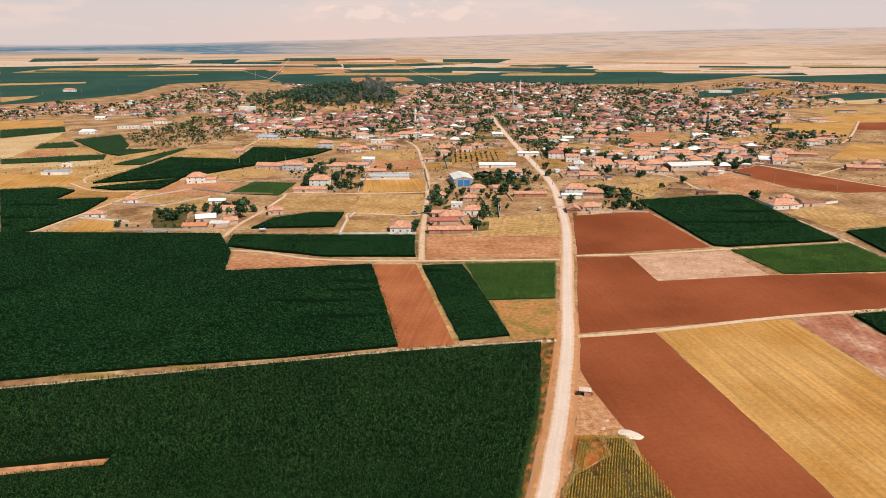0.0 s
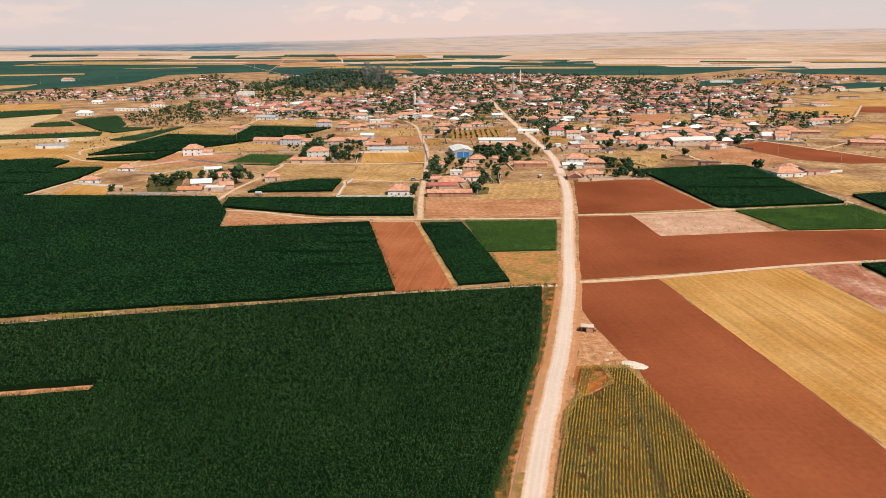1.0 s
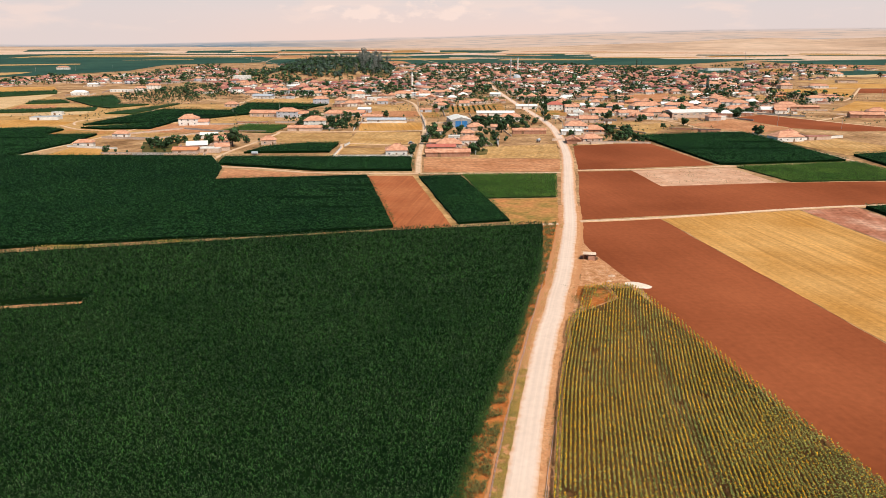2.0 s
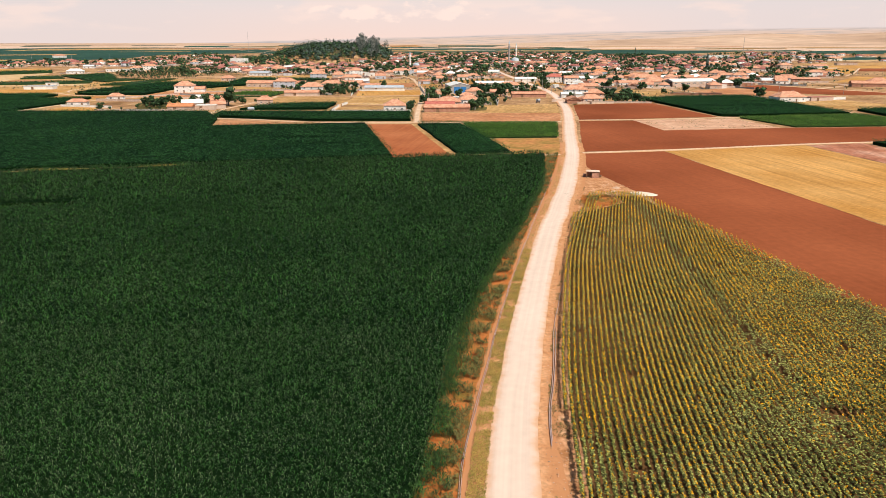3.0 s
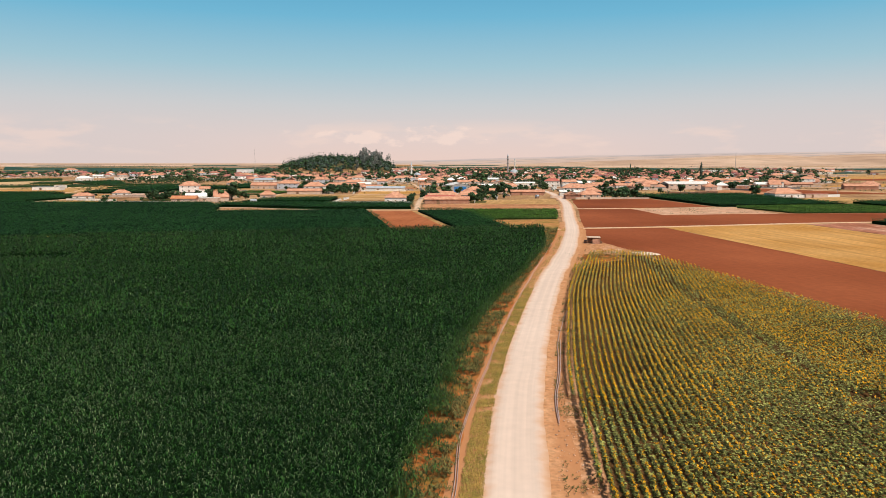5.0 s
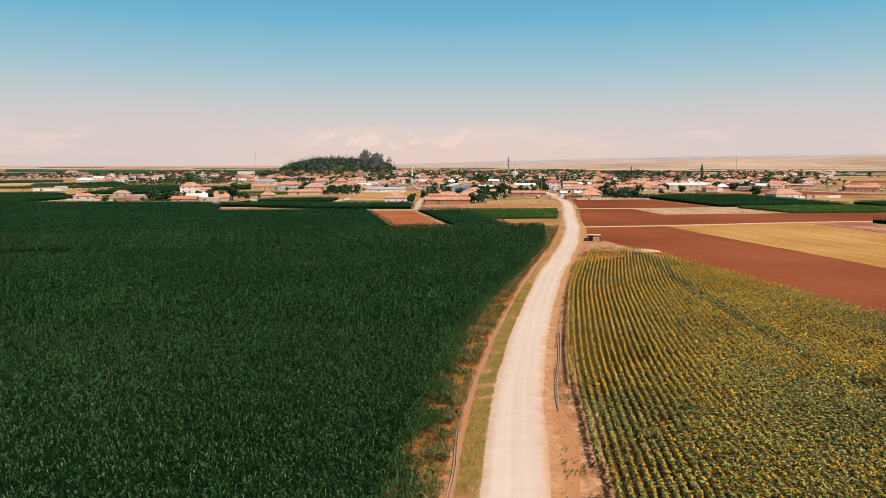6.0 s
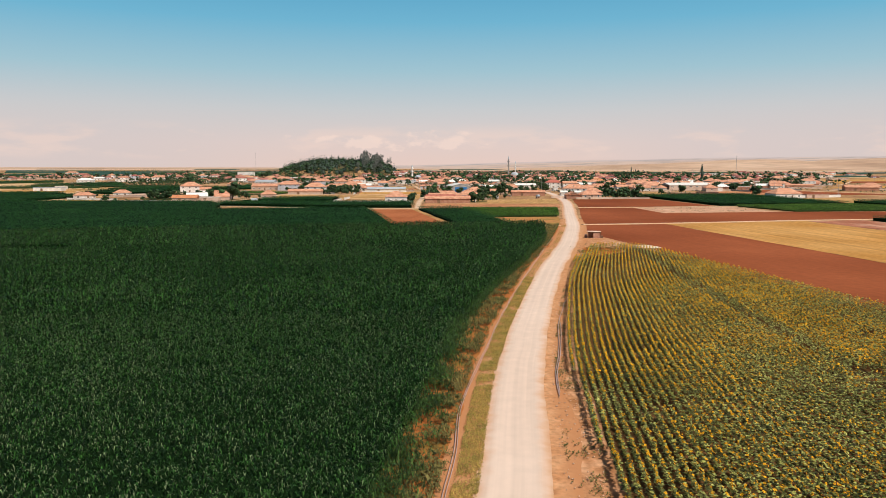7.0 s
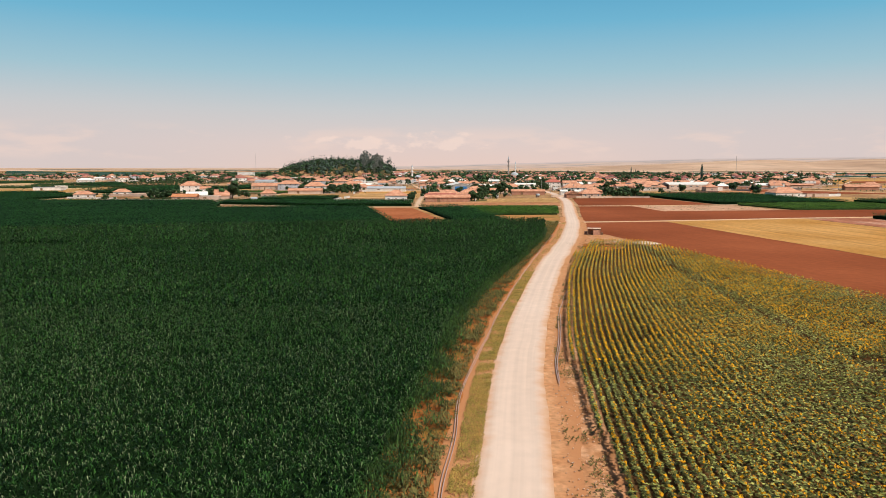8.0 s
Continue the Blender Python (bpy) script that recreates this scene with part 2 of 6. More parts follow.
ROWS = radians(12)
M = {
    "ground": material("dry_earth", (0.22, 0.115, 0.052), (0.53, 0.33, 0.178), 0.035, 0.30, 0.95, c3=(0.38, 0.215, 0.106), grain=0.36),
    "soil": furrowed(material("red_soil", (0.208, 0.053, 0.0192), (0.330, 0.094, 0.0375), 0.016, 0.6, 0.95, 0.05, c3=(0.266, 0.072, 0.0278), grain=0.09), 1.6, radians(-9), 0.06, 3),
    "soil_orange": furrowed(material("orange_tilth", (0.335, 0.100, 0.038), (0.425, 0.145, 0.060), 0.04, 0.6, 0.95, 0.05, grain=0.10), 1.6, radians(10), 0.16, 3),
    "soil_mixed": furrowed(material("patchy_fallow", (0.33, 0.115, 0.063), (0.60, 0.36, 0.255), 0.07, 0.5, 0.95, 0.05, c3=(0.40, 0.165, 0.10), grain=0.25), 2.2, ROWS, 0.2, 4),
    # far land: the paleness of distance haze is mixed into this colour
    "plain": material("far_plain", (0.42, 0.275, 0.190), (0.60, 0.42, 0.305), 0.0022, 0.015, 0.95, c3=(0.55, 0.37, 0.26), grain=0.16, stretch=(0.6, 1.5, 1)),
    "scrub": material("wooded_slope_floor", (0.055, 0.060, 0.028), (0.19, 0.125, 0.062), 0.05, 0.5, 0.95, c3=(0.10, 0.085, 0.04), grain=0.3),
    "soil_pale": furrowed(material("pale_soil", (0.40, 0.165, 0.075), (0.53, 0.255, 0.13), 0.05, 0.4, 0.95, 0.05, grain=0.28), 2.0, radians(88), 0.14, 3),
    "soil_pink": material("dusty_fallow", (0.50, 0.270, 0.165), (0.63, 0.39, 0.265), 0.10, 0.5, 0.95, 0.05, grain=0.16),
    "stubble": furrowed(material("straw_stubble", (0.40, 0.215, 0.075), (0.55, 0.335, 0.145), 0.05, 0.4, 0.9, 0.05, grain=0.28), 2.5, ROWS, 0.18, 4),
    "stubble_gold": furrowed(material("golden_stubble", (0.46, 0.220, 0.056), (0.59, 0.325, 0.112), 0.03, 0.7, 0.9, 0.05, grain=0.14), 2.2, radians(-9), 0.26, 5),
    "stubble_light": furrowed(material("pale_straw_stubble", (0.52, 0.33, 0.165), (0.63, 0.43, 0.24), 0.03, 0.4, 0.9, 0.05, grain=0.16), 4.0, ROWS, 0.10, 4),
    # straw colour paled and pinked for haze over the far fields
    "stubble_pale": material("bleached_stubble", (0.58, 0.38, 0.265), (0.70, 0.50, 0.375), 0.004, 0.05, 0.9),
    "dry": material("dry_pasture", (0.34, 0.185, 0.068), (0.52, 0.31, 0.135), 0.06, 0.35, 0.95, 0.05, grain=0.3),
    "dry_green": material("weedy_pasture", (0.19, 0.150, 0.038), (0.49, 0.205, 0.078), 0.10, 0.5, 0.95, 0.05, c3=(0.40, 0.205, 0.068), grain=0.28),
    # field soil darkened to stand for the shade between sunflower rows
    "row_shade_soil": material("shaded_field_soil", (0.11, 0.055, 0.020), (0.17, 0.082, 0.032), 0.2, 1.5, 0.95, 0.05),
    "verge": material("weedy_verge", (0.36, 0.105, 0.026), (0.22, 0.125, 0.030), 0.25, 1.6, 0.95, 0.05, c3=(0.44, 0.155, 0.045)),
    "shoulder": material("road_shoulder", (0.37, 0.165, 0.070), (0.60, 0.335, 0.190), 0.45, 1.8, 0.95, 0.05, c3=(0.50, 0.240, 0.115)),
    "lime": material("spread_lime", (0.70, 0.56, 0.45), (0.80, 0.67, 0.56), 0.6, 3.0, 0.95),
    "road": material("packed_gravel", (0.700, 0.528, 0.425), (0.755, 0.582, 0.478), 0.05, 0.7, 0.95, grain=0.04),
    "lane": material("village_lane", (0.60, 0.40, 0.26), (0.70, 0.51, 0.36), 0.1, 0.6, 0.95),
    # two near-black greens: shade among the maize stalks put into the colour
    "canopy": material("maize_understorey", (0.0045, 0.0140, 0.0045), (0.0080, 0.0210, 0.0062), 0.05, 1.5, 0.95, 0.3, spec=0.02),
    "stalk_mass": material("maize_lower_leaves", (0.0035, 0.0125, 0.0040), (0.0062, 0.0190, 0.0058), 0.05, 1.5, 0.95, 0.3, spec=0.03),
    # matte pale green that imitates glints on maize leaves
    "tassel": material("maize_tassel", (0.082, 0.130, 0.054), (0.155, 0.192, 0.100), 0.05, 0.8, 0.6, per_island=0.6, spec=0.15),
    "maize": material("maize_leaf", (0.0088, 0.0300, 0.0056), (0.0175, 0.0485, 0.0102), 0.03, 0.5, 0.5, per_island=0.65, skew=3.0, spec=0.10),
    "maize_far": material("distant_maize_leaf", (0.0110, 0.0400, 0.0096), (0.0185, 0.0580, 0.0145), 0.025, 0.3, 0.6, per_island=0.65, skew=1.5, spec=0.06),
    "young": material("young_maize_leaf", (0.024, 0.052, 0.011), (0.037, 0.073, 0.016), 0.05, 0.5, 0.5, per_island=0.5, skew=3.0, spec=0.2),
    "crop_low": material("low_crop_base", (0.018, 0.045, 0.008), (0.03, 0.06, 0.012), 0.06, 1.5, 0.9, 0.2),
    "alfalfa": material("low_crop_leaf", (0.036, 0.088, 0.013), (0.075, 0.132, 0.024), 0.05, 0.3, 0.6, per_island=0.65, spec=0.12, grain=0.3),
    # crop green shifted to dull teal, distance haze included in the colour
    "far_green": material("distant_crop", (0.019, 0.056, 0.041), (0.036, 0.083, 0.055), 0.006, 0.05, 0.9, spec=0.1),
    "sun_leaf": material("sunflower_leaf", (0.122, 0.126, 0.029), (0.210, 0.207, 0.060), 0.08, 0.9, 0.5, per_island=0.6, skew=2.0, spec=0.12),
    "petal": material("sunflower_petal", (0.50, 0.235, 0.005), (0.65, 0.330, 0.010), 0.3, 3.0, 0.6, per_island=0.45, spec=0.1),
    "disc": material("sunflower_disc", (0.30, 0.15, 0.010), (0.38, 0.20, 0.014), 1.0, 6.0, 0.9),
    "sand": material("loose_orange_sand", (0.50, 0.225, 0.098), (0.66, 0.365, 0.195), 0.5, 2.2, 0.95, 0.03, grain=0.26),
    "garden": material("kitchen_garden", (0.045, 0.065, 0.016), (0.20, 0.13, 0.052), 0.12, 0.9, 0.9, 0.05, per_object=0.25),
    "yard": material("trodden_yard", (0.24, 0.135, 0.065), (0.40, 0.245, 0.135), 0.1, 0.9, 0.95, 0.03, per_object=0.2),
    "weed": material("green_weed", (0.10, 0.10, 0.026), (0.17, 0.135, 0.042), 0.2, 2.0, 0.8, per_island=0.4),
    "straw": material("dry_grass", (0.46, 0.29, 0.075), (0.25, 0.205, 0.045), 0.5, 2.0, 0.8, per_island=0.45),
    "stone": material("field_stone", (0.50, 0.31, 0.20), (0.63, 0.45, 0.33), 1.0, 5.0, 0.9, per_island=0.25),
    "pipe": material("irrigation_hose", (0.40, 0.27, 0.24), (0.52, 0.37, 0.33), 0.8, 4.0, 0.5),
    "tile": material("clay_roof_tile", (0.37, 0.138, 0.095), (0.53, 0.255, 0.185), 0.5, 3.0, 0.85, 0.04, per_island=0.40, hue=True),
    "red": material("red_roof_tile", (0.40, 0.10, 0.075), (0.46, 0.15, 0.11), 0.5, 3.0, 0.8, per_island=0.1),
    "orange": material("new_orange_tile", (0.50, 0.19, 0.085), (0.56, 0.25, 0.12), 0.5, 3.0, 0.8, per_island=0.1),
    "metal": material("white_sheet_metal", (0.74, 0.71, 0.66), (0.86, 0.83, 0.78), 0.4, 2.0, 0.5, per_island=0.12),
    "bluegrey": material("blue_grey_sheet", (0.34, 0.38, 0.44), (0.46, 0.49, 0.53), 0.4, 2.0, 0.45, per_island=0.1),
    "dark": material("rusty_sheet", (0.09, 0.055, 0.05), (0.16, 0.09, 0.075), 0.4, 2.0, 0.7, per_island=0.1),
    "white": material("whitewashed_wall", (0.72, 0.66, 0.60), (0.84, 0.80, 0.76), 0.3, 2.5, 0.9, per_island=0.12),
    "plaster": material("ochre_plaster_wall", (0.52, 0.37, 0.28), (0.66, 0.51, 0.41), 0.3, 2.5, 0.9, per_island=0.25, hue=True),
    "brick": material("bare_brick_wall", (0.36, 0.16, 0.10), (0.46, 0.25, 0.17), 0.5, 5.0, 0.9, per_island=0.2),
    "adobe": material("earth_plaster", (0.40, 0.205, 0.135), (0.52, 0.29, 0.20), 0.8, 4.0, 0.95),
    "blue": material("pale_blue_wall", (0.46, 0.48, 0.54), (0.58, 0.58, 0.62), 0.3, 2.5, 0.9, per_island=0.15),
    "door_blue": material("blue_painted_door", (0.03, 0.16, 0.42), (0.05, 0.22, 0.50), 0.5, 3.0, 0.5),
    "wood": material("weathered_wood", (0.15, 0.08, 0.045), (0.24, 0.14, 0.08), 1.0, 6.0, 0.8),
    "glass": material("window_glass", (0.035, 0.045, 0.06), (0.06, 0.07, 0.09), 0.5, 2.0, 0.12, spec=0.6),
    "grey": material("grey_render", (0.30, 0.28, 0.27), (0.42, 0.39, 0.37), 0.4, 2.0, 0.85),
    "leaf": material("tree_leaf", (0.019, 0.042, 0.016), (0.045, 0.075, 0.027), 0.04, 0.8, 0.6, per_island=0.5, hue=True, skew=2.0, spec=0.15),
    "pine": material("pine_needles", (0.043, 0.069, 0.053), (0.075, 0.105, 0.078), 0.03, 0.8, 0.7, per_island=0.5, spec=0.2),
    "greyleaf": material("grey_green_leaf", (0.13, 0.142, 0.122), (0.225, 0.232, 0.205), 0.05, 0.8, 0.7, per_island=0.45),
    "bark": material("tree_bark", (0.09, 0.065, 0.05), (0.15, 0.11, 0.085), 0.8, 5.0, 0.9),
}


# dust and tilth have no gloss
for k in ("ground", "soil", "soil_orange", "soil_mixed", "plain", "scrub", "stubble", "stubble_gold", "stubble_light", "stubble_pale", "soil_pale", "soil_pink", "row_shade_soil", "verge", "shoulder", "sand", "dry", "dry_green", "garden", "yard"):
    M[k].node_tree.nodes["Principled BSDF"].inputs["Specular IOR Level"].default_value = 0.05


def np_mesh(name, verts, faces, mats, index=None):
    """A mesh from arrays: verts n x 3, faces m x k."""
    me = bpy.data.meshes.new(name)
    verts, faces = np.asarray(verts, dtype=np.float32), np.asarray(faces, dtype=np.int32)
    k = faces.shape[1]
    me.vertices.add(len(verts))
    me.vertices.foreach_set("co", verts.ravel())
    me.loops.add(faces.size)
    me.loops.foreach_set("vertex_index", faces.ravel())
    me.polygons.add(len(faces))
    me.polygons.foreach_set("loop_start", np.arange(0, faces.size, k, dtype=np.int32))
    for m in mats:
        me.materials.append(m)
    if index is not None:
        me.polygons.foreach_set("material_index", np.asarray(index, dtype=np.int32))
    me.update(calc_edges=True)
    return me


def part(name, data, mat, parent, label=""):
    """One mesh object under a thing or a part; data is a bmesh or a finished mesh."""
    if isinstance(data, bmesh.types.BMesh):
        me = bpy.data.meshes.new(name)
        data.normal_update()
        data.to_mesh(me)
        data.free()
    else:
        me = data
    if mat is not None and not me.materials:
        me.materials.append(mat)
    ob = new(name, me)
    ob.parent = parent
    return tagged(ob, label)


def box(bm, x0, x1, y0, y1, z0, z1):
    v = [bm.verts.new((x, y, z)) for z in (z0, z1) for x, y in ((x0, y0), (x1, y0), (x1, y1), (x0, y1))]
    for f in ((3, 2, 1, 0), (4, 5, 6, 7), (0, 1, 5, 4), (1, 2, 6, 5), (2, 3, 7, 6), (3, 0, 4, 7)):
        bm.faces.new([v[i] for i in f])
    return bm


def tube(bm, rings, sides=8, cap=True):
    """A lathe or limb: rings of (x, y, z, radius)."""
    last = None
    for x, y, z, r in rings:
        ring = [bm.verts.new((x + r * math.cos(2 * math.pi * i / sides), y + r * math.sin(2 * math.pi * i / sides), z)) for i in range(sides)]
        if last:
            for i in range(sides):
                bm.faces.new((last[i], last[(i + 1) % sides], ring[(i + 1) % sides], ring[i]))
        last = ring
    if cap and rings[-1][3] > 0.001:
        bm.faces.new(last)
    return bm


def inside(pts, poly):
    """Which of the points (n x 2) lie in the polygon."""
    pts, poly = np.asarray(pts, float), np.asarray(poly, float)
    hit = np.zeros(len(pts), bool)
    x, y = pts[:, 0], pts[:, 1]
    for (x0, y0), (x1, y1) in zip(poly, np.roll(poly, -1, 0)):
        if y0 != y1:
            hit ^= ((y0 > y) != (y1 > y)) & (x < (x1 - x0) * (y - y0) / (y1 - y0) + x0)
    return hit


def near_line(pts, line, reach):
    pts, out = np.asarray(pts, float), np.zeros(len(pts), bool)
    for a, b in zip(line[:-1], line[1:]):
        a, b = np.array(a, float), np.array(b, float)
        d = b - a
        t = np.clip(((pts - a) @ d) / (d @ d), 0, 1)
        out |= np.hypot(*(pts - a - t[:, None] * d).T) < reach
    return out


def ragged(poly, step, amp, seed=0):
    """The outline with worn, uneven edges."""
    out = []
    for (x0, y0), (x1, y1) in zip(poly, poly[1:] + poly[:1]):
        n = max(1, min(60, int(math.hypot(x1 - x0, y1 - y0) / step)))
        for i in range(n):
            x, y = x0 + (x1 - x0) * i / n, y0 + (y1 - y0) * i / n
            v = noise.noise_vector((x * 0.35 / step * 4, y * 0.35 / step * 4, seed))
            out.append((x + amp * v.x, y + amp * v.y))
    return out


MOUND = (-190, 1365, 112, 140, 25.0)


def ease(v, lo, hi):
    t = min(1.0, max(0.0, (v - lo) / (hi - lo)))
    return t * t * (3 - 2 * t)


def height(x, y):
    """Lie of the land: level, with the wooded mound in the village and bare hills beyond the plain."""
    if y > 3900:
        roll = noise.noise((x * 0.0016, y * 0.0011, 3.0)) + 0.5 * noise.noise((x * 0.0038, y * 0.0026, 8.0))
        hills = ease(x, 150, 2300) * ease(y, 3900, 4950) * (60 + 20 * roll)
        west = 7 * ease(-x, 300, 1200) * ease(y, 4200, 4800)
        return hills + west
    q = ((x - MOUND[0]) / MOUND[2]) ** 2 + ((y - MOUND[1]) / MOUND[3]) ** 2
    return MOUND[4] * math.exp(-q * q * 1.2) if q < 4 else 0.0


# ---- ground ----
def axis(lo, hi, fine, last, step):
    """Even coarse cells with a finer stretch, and a far stretch of its own step."""
    return list(np.arange(-4900, lo, 245)) + list(np.arange(lo, hi, fine)) + list(np.arange(hi, last, 245)) + list(np.arange(last, 5101, step))


gx, gy = axis(-520, 140, 22.0, 500, 100), axis(1000, 1760, 22.0, 3800, 65)
gv = [(x, y, height(x, y) - (0.02 if height(x, y) < 0.05 else 0)) for y in gy for x in gx]
W = len(gx)
gf = [(j * W + i, j * W + i + 1, (j + 1) * W + i + 1, (j + 1) * W + i) for j in range(len(gy) - 1) for i in range(W - 1)]


def land_use(f):
    """Home ground, the haze-pale far plain and its hills, or the floor of the wooded mound."""
    x, y, _ = gv[f[0]]
    if ((x - MOUND[0]) / MOUND[2]) ** 2 + ((y - MOUND[1]) / MOUND[3]) ** 2 < 0.9 + 0.4 * noise.noise((x * 0.02, y * 0.02, 2.0)):
        return 2
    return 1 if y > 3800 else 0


gme = np_mesh("ground", gv, gf, [M["ground"], M["plain"], M["scrub"]], [land_use(f) for f in gf])
gme.polygons.foreach_set("use_smooth", [True] * len(gf))
tagged(new("ground", gme), "dry tan earth of the plain reaching the horizon", "ground", kind="structure")

LAYER = [0.03]
OPEN, ROADS = [], []
LABELS = {
    "soil": "bare ploughed red-brown field", "soil_pale": "bare pale pinkish ploughed field", "soil_pink": "dusty pink fallow field with weeds",
    "soil_orange": "bare orange-brown ploughed strip between crops", "soil_mixed": "patchy reddish fallow with bleached spots", "stubble_light": "pale straw stubble plot",
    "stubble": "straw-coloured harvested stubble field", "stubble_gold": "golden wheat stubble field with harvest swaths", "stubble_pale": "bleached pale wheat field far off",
    "dry": "parched brown pasture between village plots", "dry_green": "weedy half-green dry pasture", "row_shade_soil": "brown soil under the sunflower rows", "verge": "reddish weedy verge beside the dirt road",
    "shoulder": "loose sandy shoulder of the dirt road", "far_green": "distant dark green irrigated crop field"}


CROPS = []


def field(kind, poly, amp=0.7):
    """A flat plot of bare or harvested land."""
    far = min(y for _, y in poly) > 1250
    LAYER[0] += 0.0012
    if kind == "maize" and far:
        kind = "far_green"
    bm = bmesh.new()
    z = LAYER[0] + (0.25 if far else 0)
    edge = ragged(poly, 60 if far else 7, 6 if far else amp, LAYER[0] * 50)
    f = bm.faces.new([bm.verts.new((x, y, z)) for x, y in edge])
    f.normal_update()
    if f.calc_area() and sum((a[0] * b[1] - b[0] * a[1]) for a, b in zip(edge, edge[1:] + edge[:1])) < 0:
        f.normal_flip()
    bmesh.ops.triangulate(bm, faces=bm.faces[:])
    ob = part("field", bm, M[kind], None)
    OPEN.append(poly)
    if kind in ("soil", "soil_pale", "stubble_gold"):
        CROPS.append(poly)
    return tagged(ob, LABELS[kind], "field", kind="structure")


def smooth_line(pts, per=6):
    out = []
    p = [pts[0]] + list(pts) + [pts[-1]]
    for i in range(1, len(p) - 2):
        for k in range(per):
            t = k / per
            out.append(tuple(0.5 * (2 * b + (c - a) * t + (2 * a - 5 * b + 4 * c - d) * t * t + (3 * b - a - 3 * c + d) * t ** 3)
                             for a, b, c, d in zip(p[i - 1], p[i], p[i + 1], p[i + 2])))
    return out + [tuple(pts[-1])]


def worn_edges(m, edge):
    """Lets the surface run out into loose sand towards the borders of a band, with wheel tracks along it."""
    t = m.node_tree
    b = t.nodes["Principled BSDF"]
    base = b.inputs["Base Color"].links[0].from_socket
    uv = t.nodes.new("ShaderNodeUVMap")
    uv.uv_map = "band"
    sp = t.nodes.new("ShaderNodeSeparateXYZ")
    t.links.new(uv.outputs[0], sp.inputs[0])
    geo = t.nodes.new("ShaderNodeNewGeometry")
    n = t.nodes.new("ShaderNodeTexNoise")
    n.inputs["Scale"].default_value, n.inputs["Detail"].default_value = 0.55, 5.0
    t.links.new(geo.outputs["Position"], n.inputs["Vector"])

    def op(kind, x, y):
        q = t.nodes.new("ShaderNodeMath")
        q.operation = kind
        for i, v in enumerate((x, y)):
            if isinstance(v, float):
                q.inputs[i].default_value = v
            else:
                t.links.new(v, q.inputs[i])
        return q.outputs[0]

    def span(v, lo, hi, a, z):
        q = t.nodes.new("ShaderNodeMapRange")
        q.interpolation_type = "SMOOTHSTEP"
        for i, w in enumerate((lo, hi, a, z)):
            q.inputs[i + 1].default_value = w
        t.links.new(v, q.inputs[0])
        return q.outputs[0]

    away = op("ADD", op("ABSOLUTE", sp.outputs[0], 0.0), op("MULTIPLY", op("SUBTRACT", n.outputs[0], 0.5), 0.5))
    sand = span(away, 0.42, 0.95, 0.0, 1.0)
    mp = t.nodes.new("ShaderNodeMapping")
    mp.inputs["Scale"].default_value = (5.0, 0.012, 1.0)
    t.links.new(uv.outputs[0], mp.inputs[0])
    tr = t.nodes.new("ShaderNodeTexNoise")
    tr.inputs["Scale"].default_value, tr.inputs["Detail"].default_value = 1.0, 3.0
    t.links.new(mp.outputs[0], tr.inputs["Vector"])
    track = t.nodes.new("ShaderNodeMix")
    track.data_type, track.blend_type = "RGBA", "MULTIPLY"
    track.inputs[0].default_value = 1.0
    t.links.new(base, track.inputs[6])
    t.links.new(span(tr.outputs[0], 0.3, 0.7, 0.93, 1.04), track.inputs[7])
    mx = t.nodes.new("ShaderNodeMix")
    mx.data_type = "RGBA"
    t.links.new(sand, mx.inputs[0])
    t.links.new(track.outputs[2], mx.inputs[6])
    mx.inputs[7].default_value = (*edge, 1)
    t.links.new(mx.outputs[2], b.inputs["Base Color"])


worn_edges(M["road"], (0.60, 0.305, 0.150))
worn_edges(M["lane"], (0.53, 0.30, 0.155))
worn_edges(M["sand"], (0.50, 0.228, 0.104))


def strip(pts, width, z, rag, mat, name, seed, crown=0.0):
    """A band of worn edges along a line, five points across."""
    line = [Vector((*q, 0)) for q in smooth_line(pts, 30 if width > 6 else 10)]
    bm = bmesh.new()
    uvl = bm.loops.layers.uv.new("band")
    last, run = None, 0.0
    for i, q in enumerate(line):
        d = (line[min(i + 1, len(line) - 1)] - line[max(i - 1, 0)]).normalized()
        s = Vector((d.y, -d.x, 0))
        if i:
            run += (q - line[i - 1]).length
        row = []
        for k in (-1, -0.55, 0, 0.55, 1):
            w = width / 2 * k
            if abs(k) == 1:
                w += rag * (noise.noise((q.x * 0.11, q.y * 0.11, seed + k * 7)) + 0.25 * noise.noise((q.x * 0.5, q.y * 0.5, seed + k * 3)))
            row.append((bm.verts.new(q + s * w + Vector((0, 0, z * (1.0 if abs(k) < 1 else 0.25) + crown * (1 - k * k) + height(q.x, q.y)))), (k, run)))
        if last:
            for a, b, c, e in zip(last[:-1], last[1:], row[1:], row[:-1]):
                f = bm.faces.new((a[0], b[0], c[0], e[0]))
                for lp, src in zip(f.loops, (a, b, c, e)):
                    lp[uvl].uv = src[1]
        last = row
    return part(name, bm, mat, None)


def road(width, pts, main=False):
    LAYER[0] += 0.0004
    ROADS.append((pts, width))
    far = min(y for _, y in pts) > 1250
    ob = strip(pts, width if main else 0.78 * width, 0.09 + LAYER[0] + (0.4 if far else 0), 0.08 * width, M["road" if main else "lane"], "road", LAYER[0] * 90, 0.06)
    return tagged(ob, "pale packed gravel road worn by wheels" if main else "narrow pale dirt lane between plots", "road", kind="structure")


